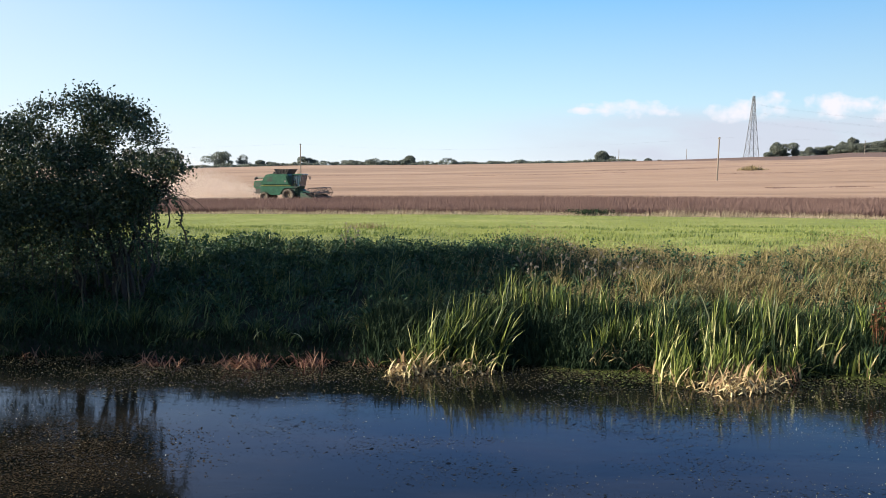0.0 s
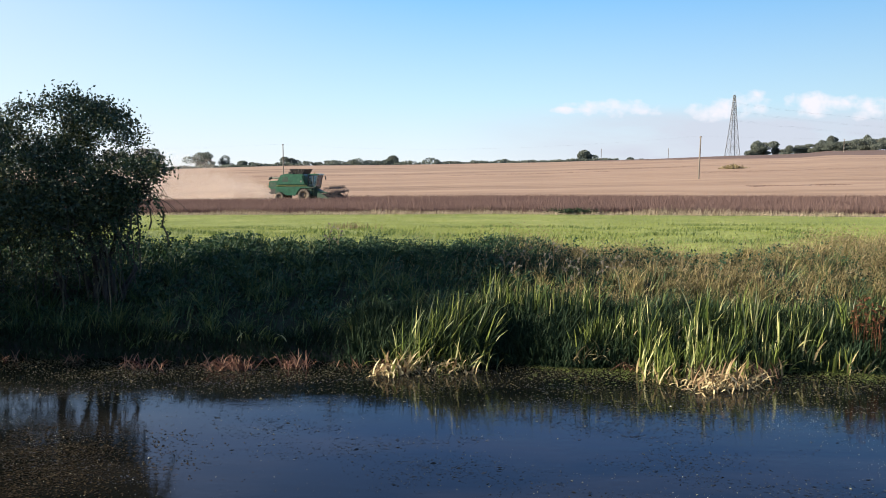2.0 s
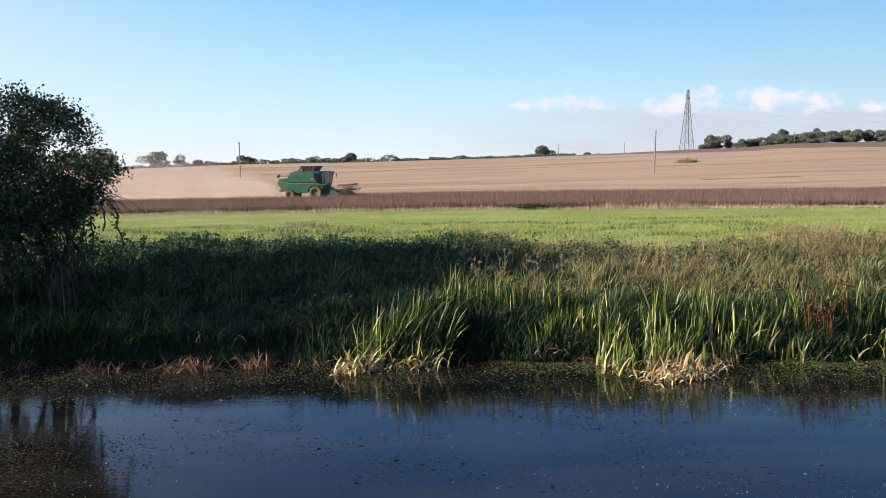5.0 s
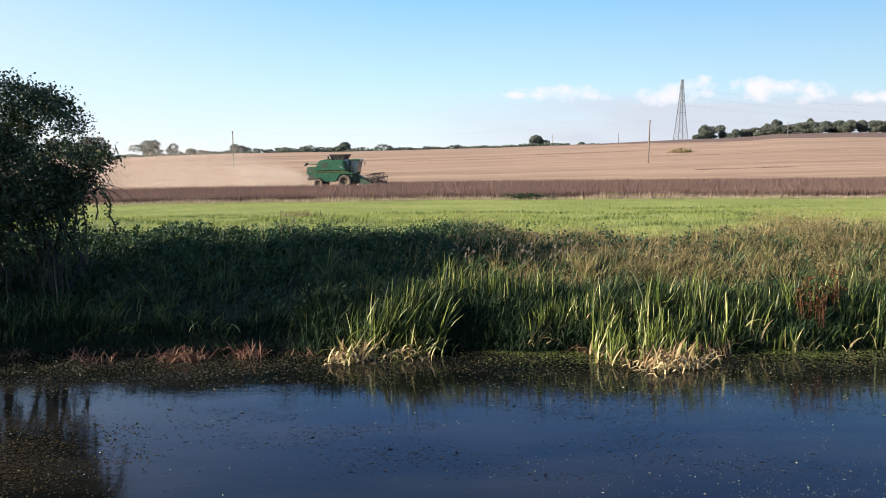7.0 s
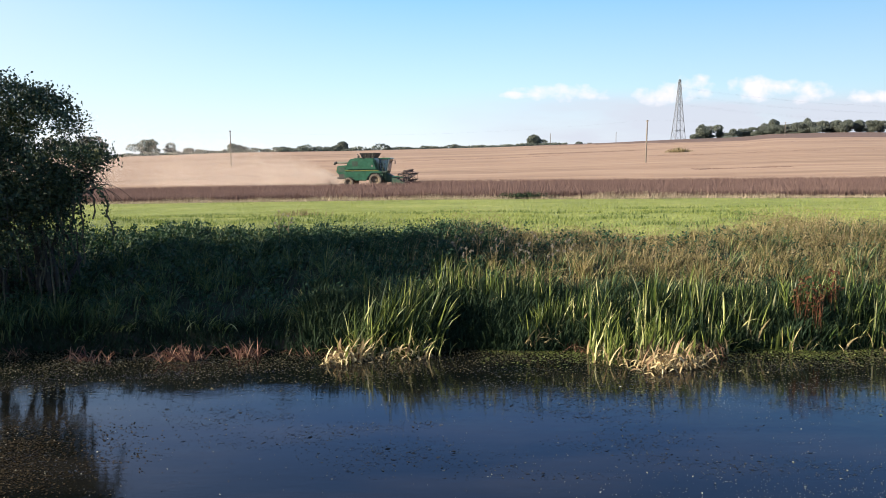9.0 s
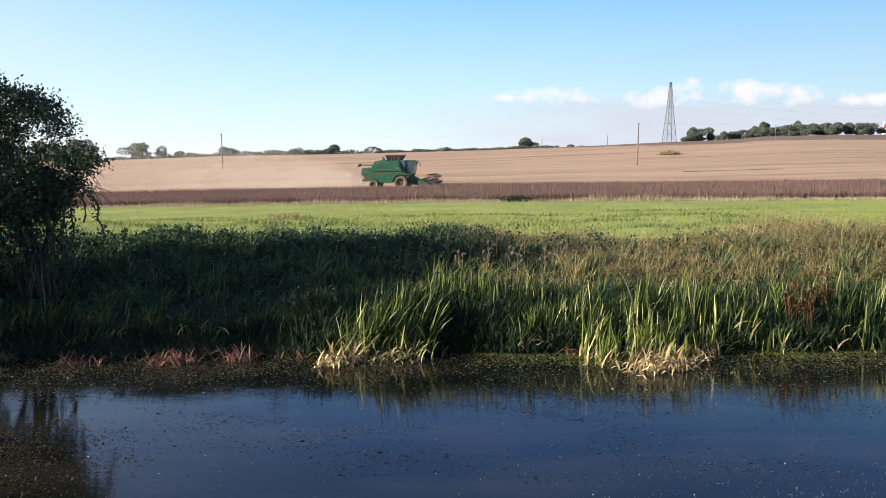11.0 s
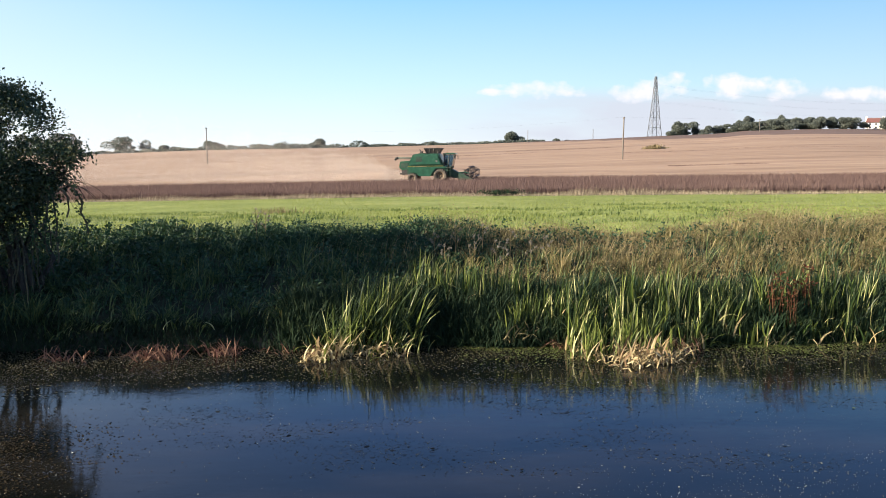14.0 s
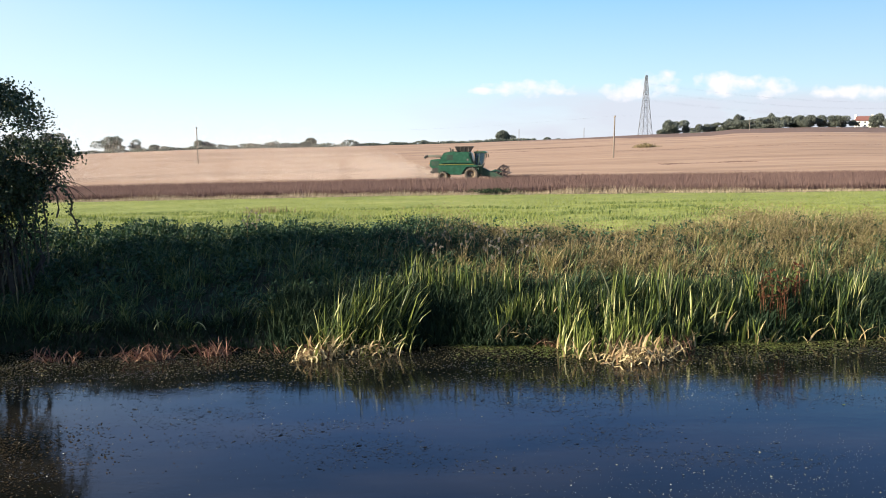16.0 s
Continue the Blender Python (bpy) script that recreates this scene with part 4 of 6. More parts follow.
def build_meadow():
    rng = np.random.default_rng(31)
    n = 112000
    y = 24 + (75.5 - 24) * rng.uniform(size=n) ** 1.15
    x = rng.uniform(-1, 1, n) * (y * 0.62 + 3)
    y = lie(x, y)
    p = np.stack([x, y, land(x, y)], 1)
    q = patchy(p, 0.35) * 0.6 + 0.4 * patchy(p, 1.3, 4)
    h = rng.uniform(0.05, 0.13, n) * (0.55 + 0.8 * q)
    spikes("meadow_grass", rng, p, h, rng.uniform(0.018, 0.04, n), rng.normal(0.2, 1.3, n), rng.uniform(0.1, 0.8, n), M["meadow_grass"])
    tagged(bpy.data.objects["meadow_grass"], "bright green sunlit meadow grass", "grass", kind="stuff")
    n = 24000
    x = rng.uniform(-52, 56, n)
    y = lie(x, 75.6 + rng.normal(0, 1.1, n))
    p = np.stack([x, y, land(x, y)], 1)
    q = patchy(p, 0.8, 1) * 0.5 + patchy(p, 0.23, 2) * 0.5
    h = rng.uniform(0.2, 0.8, n) * (0.35 + 0.9 * q ** 2)
    spikes("dry_grass_fringe", rng, p, h, rng.uniform(0.02, 0.05, n), rng.normal(0, 1.3, n), rng.uniform(0.1, 0.5, n), M["dry_grass"])
    tagged(bpy.data.objects["dry_grass_fringe"], "pale dry grass fringe between meadow and crop", "grass", kind="stuff")
    # green weed patch at the crop edge
    c = np.array([7.3, 73.6, float(land(7.3, 73.6))])
    pos = c + rng.normal(0, 1, (900, 3)) * np.array([0.95, 0.3, 0.14]) + np.array([0, 0, 0.25])
    leaves("weed_patch", rng, pos, rng.uniform(0.06, 0.12, 900), M["under"])
    tagged(bpy.data.objects["weed_patch"], "dark green weed patch at the crop edge", "weeds", kind="stuff")
    # low tufts in the meadow
    spots = [(-6.8, 44, 1.6), (-4.5, 36, 0.6), (4, 50, 1.8), (-12, 47, 2.0), (14, 46, 2.2), (20, 56, 2.0), (-2, 52, 1.6), (-16, 55, 2.2)]
    for k in range(18):
        y = rng.uniform(29, 60)
        spots.append((rng.uniform(-0.5, 0.52) * y, y, rng.uniform(0.5, 1.9)))
    for k, (x, y, w) in enumerate(spots):
        n = int(150 * w)
        px, py = x + rng.normal(0, w, n), y + rng.normal(0, 0.55, n)
        ob = blades("grass_tuft", rng, np.stack([px, py, land(px, py)], 1), rng.uniform(0.08, 0.24, n), rng.uniform(0.02, 0.045, n), rng.normal(0, 1.3, n), rng.uniform(0.1, 0.7, n), M["meadow_tuft"])
        tagged(ob, "darker grass tuft in the meadow", "grass", "tufts in the meadow", kind="stuff")
    n = 170
    px, py = -7.3 + rng.normal(0, 0.6, n), 43 + rng.normal(0, 0.4, n)
    ob = blades("seeding_weeds", rng, np.stack([px, py, land(px, py)], 1), rng.uniform(0.2, 0.5, n), rng.uniform(0.012, 0.03, n), rng.normal(0, 1.3, n), rng.uniform(0.1, 0.5, n), M["seed"])
    tagged(ob, "brown weeds gone to seed standing in the meadow", "weeds", kind="stuff")


def crop_blades(name, rng, x, y, parent=None, off=(0, 0, 0)):
    n = len(x)
    p = np.stack([x, y, land(x, y)], 1) - np.array(off)
    h = rng.uniform(0.62, 0.9, n) * (0.9 + 0.15 * patchy(p, 0.6))
    return spikes(name, rng, p, h, rng.uniform(0.04, 0.085, n), rng.uniform(-3.1, 3.1, n), rng.uniform(0.05, 0.6, n), M["crop"], parent)


CUT_NEAR, CUT_FAR = 106.2, 112.2


def build_crop():
    rng = np.random.default_rng(41)
    n = 140000
    y = 75.9 + (CUT_NEAR - 75.9) * rng.uniform(size=n) ** 1.35
    x = rng.uniform(-1, 1, n) * (y * 0.62 + 3)
    crop_blades("bean_crop", rng, x, lie(x, y))
    tagged(bpy.data.objects["bean_crop"], "ripe purple-brown bean crop standing in the field", "crop", kind="stuff")
    n = 16000
    x, y = rng.uniform(14.5, 75, n), rng.uniform(CUT_NEAR, CUT_FAR, n)
    crop_blades("bean_crop_strip", rng, x, lie(x, y))
    tagged(bpy.data.objects["bean_crop_strip"], "uncut purple-brown bean strip ahead of the harvester", "crop", kind="stuff")


STRIP = []


def build_cut_strip():
    """The strip that is cut during the shot, in lengths of 1.5 m."""
    rng = np.random.default_rng(42)
    x0 = -24.0
    while x0 < 14.4:
        n = 330
        x, y = rng.uniform(x0, x0 + 1.5, n), rng.uniform(CUT_NEAR, CUT_FAR, n)
        y = lie(x, y)
        c = (x0 + 0.75, float(lie(x0 + 0.75, (CUT_NEAR + CUT_FAR) / 2)), float(field_z(x0 + 0.75)))
        ob = crop_blades("bean_plants", rng, x, y, None, c)
        ob.location = c
        tagged(ob, "purple-brown bean plants falling to the cutter", "crop", "bean plants being cut", kind="stuff")
        STRIP.append((x0 + 0.75, c, ob))
        x0 += 1.5


def build_stubble():
    rng = np.random.default_rng(43)
    n = 32000
    y = 106.5 + 150 * rng.uniform(size=n) ** 1.6
    x = rng.uniform(-1, 1, n) * (y * 0.62 + 3)
    ok = ~((y < CUT_FAR) & (x > 14))
    x, y = x[ok], lie(x[ok], np.round(y[ok] / 0.8) * 0.8 + rng.normal(0, 0.08, ok.sum()))
    p = np.stack([x, y, land(x, y)], 1)
    spikes("stubble_stalks", rng, p, rng.uniform(0.05, 0.12, len(x)), rng.uniform(0.04, 0.08, len(x)), rng.uniform(-3, 3, len(x)), rng.uniform(0, 0.8, len(x)), M["stubble"])
    tagged(bpy.data.objects["stubble_stalks"], "short pale stubble left on the cut field", "stubble", kind="stuff")
    # darker wheel tracks and straw lines along the hill
    for az0, az1, d, w in ((14, 30, 205, 0.9), (17, 23, 141, 0.9), (-3, 8, 235, 1.0), (6, 13, 260, 1.0), (16, 34, 290, 1.2), (-16, -4, 260, 1.0)):
        xs = np.linspace(d * math.tan(radians(az0)), d * math.tan(radians(az1)), 60)
        n = 700
        x = rng.uniform(xs[0], xs[-1], n)
        y = d + 3 * np.sin(x * 0.03) + rng.normal(0, w, n)
        p = np.stack([x, y, land(x, y)], 1)
        blades("straw_line", rng, p, rng.uniform(0.06, 0.16, n), rng.uniform(0.06, 0.16, n), rng.uniform(-3, 3, n), rng.uniform(0.2, 0.9, n), M["crop"])
        tagged(bpy.data.objects[[o.name for o in bpy.data.objects if o.name.startswith("straw_line")][-1]], "dark line of crop residue across the stubble", "crop residue", "residue lines", kind="stuff")


build_meadow()
build_crop()
build_cut_strip()
build_stubble()

# ---------- far trees, poles, pylon, house ----------


def at(az, dist):
    a = radians(az)
    return dist * math.sin(a), dist * math.cos(a)


def far_tree(az, dist, top_el, width, seed, label, name="tree", dense=1.0, ragged=False):
    rng = np.random.default_rng(seed)
    x, y = at(az, dist)
    z = float(land(x, y))
    h = 4.2 + dist * math.tan(radians(top_el)) - z
    t = empty(name, Matrix.Translation((x, y, z)))
    tagged(t, label, "tree", "trees on the skyline")
    bm = bmesh.new()
    tube(bm, [(0, 0, -0.3), (0.05 * width, 0, h * 0.35), (0, 0, h * 0.75)], [0.05 * h * 0.6, 0.03 * h, 0.01 * h], 6)
    for k in range(5):
        a = k * 1.3
        tube(bm, [(0, 0, h * (0.3 + 0.07 * k)), (math.cos(a) * width * 0.32, math.sin(a) * width * 0.32, h * (0.5 + 0.07 * k))], [0.02 * h, 0.006 * h], 5)
    part("trunk", bm, M["far_wood"], t)
    n_l = 7
    lc = np.stack([rng.normal(0, 0.22, n_l) * width, rng.normal(0, 0.2, n_l) * width, h * (0.12 + 0.5 * rng.uniform(0, 1, n_l))], 1)
    lc[0] = (0, 0, h * 0.55)
    lr = np.stack([width * rng.uniform(0.22, 0.34, n_l)] * 2 + [h * rng.uniform(0.16, 0.26, n_l)], 1)
    lr[0] = (width * 0.40, width * 0.40, h * 0.44)
    width *= 1.12
    if ragged:
        lc[0] = (rng.normal(0, 0.15) * width, 0, h * rng.uniform(0.45, 0.6))
        lr[0] = (width * rng.uniform(0.24, 0.36), width * 0.3, h * rng.uniform(0.3, 0.42))
        lc[1:, 0] *= 1.7
        lc[1:, 2] = h * rng.uniform(0.15, 0.72, n_l - 1)
        lr[1:, 2] = h * rng.uniform(0.1, 0.26, n_l - 1)
    n = int(3400 * dense)
    k = rng.integers(0, n_l, n)
    k[: n // (4 if ragged else 2)] = 0
    d = rng.normal(size=(n, 3))
    d /= np.linalg.norm(d, axis=1)[:, None]
    pos = lc[k] + d * lr[k] * (rng.uniform(0.3, 1, n) ** 0.4)[:, None]
    pos = pos[(pos[:, 2] > 0.05 * h) & (pos[:, 2] < h * 1.02)]
    leaves("crown", rng, pos, rng.uniform(0.032, 0.068, len(pos)) * (h + width) * 0.42, M["hazed_leaf"], t)
    return t


def build_far():
    rng = np.random.default_rng(51)
    one = "tree on the far field edge, leaves paled for haze"
    # single trees along the skyline: bearing, height angle, width
    for i, (az, el, w, d, dense) in enumerate(((-19.55, 1.25, 13, 510, 0.6), (-18.0, 0.95, 8, 510, 0.5), (-16.6, 0.56, 10, 505, 1.2), (-13.4, 0.86, 9, 505, 1.2), (-14.9, 0.35, 5, 500, 1), (-22.9, 1.5, 12, 505, 1.2), (-24.5, 1.2, 12, 505, 1),
                                               (-6.9, 1.02, 10.5, 505, 1.4), (-8.4, 0.66, 8, 505, 1), (-9.4, 0.72, 8, 505, 1), (-10.6, 0.66, 9, 505, 1), (-11.6, 0.55, 6, 505, 1), (6.25, 1.44, 10.5, 505, 1.5),
                                               (9.7, 0.98, 7, 500, 1), (-2.5, 0.66, 7, 505, 1), (-0.6, 0.62, 5, 505, 1), (1.2, 0.84, 7, 505, 1), (2.9, 0.78, 9, 505, 1), (4.5, 0.8, 7, 505, 1), (-3.8, 0.5, 8, 505, 1), (5.2, 0.9, 4, 505, 1), (-1.2, 0.72, 5, 505, 1))):
        far_tree(az, d, el, w, 100 + i, one, dense=dense, ragged=i != 12)
    wood = "tree of the hilltop wood, leaves paled for haze"
    for i, (az, el, w) in enumerate(((17.5, 2.12, 9), (18.4, 1.75, 5), (19.0, 1.85, 5), (19.6, 1.8, 5), (20.1, 1.75, 4), (16.7, 1.5, 5), (20.7, 2.0, 7), (21.4, 2.45, 6), (21.9, 2.1, 8), (22.6, 2.15, 7), (23.3, 2.4, 6), (23.7, 2.2, 9), (24.3, 2.36, 9),
                                     (25.0, 2.3, 8), (25.6, 2.3, 8), (26.2, 2.25, 7), (26.8, 2.15, 7), (27.4, 2.2, 7), (28.1, 1.9, 4), (29.5, 2.35, 6), (30.2, 2.5, 9), (31.3, 2.4, 9), (32.4, 2.3, 9), (22.2, 1.95, 9), (25.3, 1.95, 9), (27.0, 1.85, 8))):
        far_tree(az, 505 + 6 * math.sin(i * 2.1), el, w * 1.3, 200 + i, wood, dense=1.3, ragged=True)
    # far hedge line as one mass
    pts = []
    for _ in range(7500):
        az = rng.uniform(-27, 8.5)
        hgt = 0.08 + 0.26 * abs(math.sin(az * 1.9) * math.sin(az * 0.63 + 1)) * (1.5 if -13 < az < -3 else 0.7 if az < 1 else 0.4)
        el0 = float(np.interp(radians(az), SKY_AZ, SKY_EL))
        x, y = at(az, 498 + rng.uniform(-3, 3))
        pts.append((x, y, 4.2 + 498 * (math.tan(el0) + rng.uniform(-0.4, 1) ** 1 * 0.0175 * hgt)))
    pts = np.array(pts)
    leaves("far_hedge", rng, pts, rng.uniform(0.5, 1.1, len(pts)), M["hazed_leaf"])
    tagged(bpy.data.objects["far_hedge"], "hedge line along the far skyline, paled for haze", "hedge", kind="stuff")


def utility_pole(az, top_el, dist, lean=0.0, label="weathered wooden utility pole standing in stubble"):
    x, y = at(az, dist)
    z = float(land(x, y))
    h = 4.2 + dist * math.tan(radians(top_el)) - z
    t = empty("utility_pole", Matrix.Translation((x, y, z)) @ pose(0, 0, 0, 0, lean, 0))
    tagged(t, label, "utility pole", "poles in the field")
    bm = bmesh.new()
    tube(bm, [(0, 0, -0.3), (0, 0, h * 0.5), (0, 0, h)], [0.17, 0.15, 0.12], 10)
    part("pole", bm, M["pole"], t)
    bm = bmesh.new()
    box(bm, -0.07, 0.07, -0.75, 0.75, h - 0.3, h - 0.16, 0.01)
    part("crossarm", bm, M["pole"], t)
    for yy in (-0.65, 0, 0.65):
        bm = bmesh.new()
        tube(bm, [(0, yy, h - 0.16), (0, yy, h + 0.02)], [0.05, 0.035], 8)
        part("insulator", bm, M["steel"], t)
    return (x, y, z + h)


def cable(a, b, sag, parent=None, r=0.004):
    bm = bmesh.new()
    pts = [Vector(a).lerp(Vector(b), k) - Vector((0, 0, sag * 4 * k * (1 - k))) for k in np.linspace(0, 1, 13)]
    tube(bm, pts, [r] * 13, 4)
    ob = part("power_line", bm, M["wire"], parent)
    tagged(ob, "thin grey overhead power line", "power line", "power lines")


def build_poles():
    a = utility_pole(-14.04, 1.62, 236, -0.6)
    b = utility_pole(13.66, 2.34, 178, 0.9)
    utility_pole(22.17, 2.11, 430, 0, label="distant wooden utility pole on the hill")
    utility_pole(7.36, 1.5, 470, 0, label="distant wooden utility pole on the skyline")
    utility_pole(11.7, 1.55, 480, 0, label="distant wooden utility pole on the skyline")
    cable(a, b, 2.0)
    cable(b, (160, 190, 14.0), 1.2)
    cable(a, (-190, 240, 9.0), 1.2)


def build_pylon():
    dist = 473.0
    x, y = at(15.68, dist)
    z = float(land(x, y)) - 0.5
    H = 4.2 + dist * math.tan(radians(4.92)) - z
    t = empty("lattice_pylon", Matrix.Translation((x, y, z)) @ pose(0, 0, 0, 0, 0, 12))
    tagged(t, "tall grey lattice steel power pylon on the hill", "pylon")
    half = lambda k: 2.5 * (1 - k) * (1 - 0.25 * k) + 0.42
    lev = [0, 0.17, 0.33, 0.47, 0.59, 0.69, 0.78, 0.86, 0.93, 1.0]
    for sx, sy in ((1, 1), (1, -1), (-1, -1), (-1, 1)):
        bm = bmesh.new()
        tube(bm, [(sx * half(k), sy * half(k), k * H) for k in lev], [0.17 - 0.06 * k for k in lev], 4)
        part("leg", bm, M["steel"], t)
    for k0, k1 in zip(lev, lev[1:]):
        bm = bmesh.new()
        c0 = [(half(k0) * a, half(k0) * b, k0 * H) for a, b in ((1, 1), (1, -1), (-1, -1), (-1, 1))]
        c1 = [(half(k1) * a, half(k1) * b, k1 * H) for a, b in ((1, 1), (1, -1), (-1, -1), (-1, 1))]
        for i in range(4):
            j = (i + 1) % 4
            for p, q in ((c0[i], c1[j]), (c0[j], c1[i]), (c1[i], c1[j])):
                tube(bm, [p, q], [0.075, 0.075], 4)
        part("bracing", bm, M["steel"], t)
    for k, w in ((0.64, 2.6), (0.78, 2.2), (0.91, 1.8)):
        for s in (-1, 1):
            bm = bmesh.new()
            for sy in (-1, 1):
                tube(bm, [(0, sy * half(k), k * H), (0, s * w, k * H + 0.2)], [0.07, 0.05], 4)
            tube(bm, [(0, s * half(k), k * H + 1.6), (0, s * w, k * H + 0.2)], [0.06, 0.05], 4)
            part("crossarm", bm, M["steel"], t)
            bm = bmesh.new()
            tube(bm, [(0, s * w, k * H + 0.2), (0, s * w, k * H - 1.3)], [0.07, 0.07], 6)
            part("insulator", bm, M["wire"], t)
    m = Matrix.Translation((x, y, z)) @ pose(0, 0, 0, 0, 0, 12)
    for k, w in ((0.64, 2.6), (0.78, 2.2), (0.91, 1.8)):
        for s in (-1, 1):
            p = m @ Vector((0, s * w, k * H - 1.3))
            cable(p, p + Vector((330, 175, 6)), 8, None, 0.010)


def build_heap():
    rng = np.random.default_rng(61)
    x, y = at(15.74, 238)
    pos = np.stack([x + rng.normal(0, 1.35, 700), y + rng.normal(0, 1, 700), np.zeros(700)], 1)
    pos[:, 2] = land(pos[:, 0], pos[:, 1]) + np.abs(rng.normal(0, 0.45, 700)) * np.exp(-((pos[:, 0] - x) / 3.5) ** 2)
    blades("grass_mound", rng, pos, rng.uniform(0.2, 0.5, 700), rng.uniform(0.15, 0.3, 700), rng.uniform(-3, 3, 700), rng.uniform(0.2, 0.9, 700), M["seed"])
    tagged(bpy.data.objects["grass_mound"], "pale overgrown mound in the stubble field", "mound", kind="stuff")


M["render_wall"] = material("white house render", [(0.68, 0.66, 0.62), (0.82, 0.80, 0.76)], 2, 0.9)
M["roof_tile"] = material("red roof tile", [(0.13, 0.055, 0.05), (0.20, 0.09, 0.075)], 3, 0.85, 0.02)
M["dark_glass"] = material("window glass", [(0.02, 0.025, 0.03), (0.05, 0.055, 0.06)], 1, 0.1)


def build_house():
    x, y = at(28.7, 515)
    z = 4.2 + 515 * math.tan(radians(1.40))
    h = empty("house", Matrix.Translation((x, y, z)) @ pose(0, 0, 0, 0, 0, -20))
    tagged(h, "white rendered house with a red tiled roof among trees", "house")
    bm = bmesh.new(); box(bm, -4.5, 4.5, -3, 3, -3, 3.6, 0.03)
    part("wall", bm, M["render_wall"], h)
    bm = bmesh.new()
    v = [bm.verts.new(p) for p in ((-4.9, -3.4, 3.5), (4.9, -3.4, 3.5), (4.9, 3.4, 3.5), (-4.9, 3.4, 3.5), (-3.9, 0, 6.0), (3.9, 0, 6.0))]
    for f in ((0, 1, 5, 4), (2, 3, 4, 5), (1, 2, 5), (3, 0, 4), (3, 2, 1, 0)):
        bm.faces.new([v[i] for i in f])
    part("roof", bm, M["roof_tile"], h)
    for cx in (-4.3, 3.9):
        bm = bmesh.new(); box(bm, cx - 0.4, cx + 0.4, -0.4, 0.4, 3.6, 6.9, 0.02)
        part("chimney", bm, M["render_wall"], h)
    for cx in (-2.8, 0, 2.8):
        for cz in (0.9, 2.6):
            bm = bmesh.new(); box(bm, cx - 0.5, cx + 0.5, -3.06, -2.98, cz - 0.45, cz + 0.45, 0.01)
            part("window", bm, M["dark_glass"], h)
    bm = bmesh.new(); box(bm, 4.5, 7.5, -2, 2.4, -3, 1.8, 0.03)
    part("annexe", bm, M["render_wall"], h)


build_far()
build_poles()
build_pylon()
build_heap()
build_house()

# ---------- the combine harvester ----------
M["green"] = material("green machine paint", [(0.008, 0.044, 0.025), (0.014, 0.075, 0.044), (0.045, 0.105, 0.07)], 2.5, 0.38, coat=0.25)
M["dark_green"] = material("dusty dark green paint", [(0.010, 0.040, 0.026), (0.022, 0.055, 0.036), (0.06, 0.075, 0.052)], 3, 0.6)
M["yellow"] = material("yellow paint", [(0.15, 0.15, 0.035), (0.22, 0.21, 0.05)], 4, 0.5)
M["rubber"] = material("dusty tyre rubber", [(0.03, 0.026, 0.022), (0.09, 0.075, 0.06), (0.16, 0.13, 0.10)], 4, 0.9, 0.01)
M["rim"] = material("dusty yellow rim", [(0.11, 0.085, 0.06), (0.2, 0.15, 0.10)], 4, 0.7)
M["black"] = material("black metal", [(0.02, 0.02, 0.02), (0.06, 0.055, 0.05)], 4, 0.6)
M["grey_metal"] = material("worn grey metal", [(0.14, 0.13, 0.12), (0.28, 0.26, 0.23)], 4, 0.5, metal=0.4)
M["reel_steel"] = material("dusty reel steel", [(0.03, 0.025, 0.022), (0.10, 0.07, 0.06), (0.26, 0.2, 0.17)], 5, 0.6)
M["lamp"] = material("lamp glass", [(0.5, 0.5, 0.5), (0.7, 0.7, 0.68)], 3, 0.2)
M["auger_paint"] = material("faded auger paint", [(0.045, 0.05, 0.04), (0.08, 0.08, 0.065)], 4, 0.7)
M["amber"] = material("amber lens", [(0.5, 0.16, 0.02), (0.6, 0.22, 0.03)], 3, 0.3)


def cab_glass():
    mt = bpy.data.materials.new("cab glass")
    mt.use_nodes = True
    nt = mt.node_tree
    b = nt.nodes["Principled BSDF"]
    b.inputs["Base Color"].default_value = (0.10, 0.19, 0.28, 1)
    b.inputs["Roughness"].default_value = 0.06
    b.inputs["Specular IOR Level"].default_value = 0.2
    b.inputs["Transmission Weight"].default_value = 0.75
    return mt


M["glass"] = cab_glass()


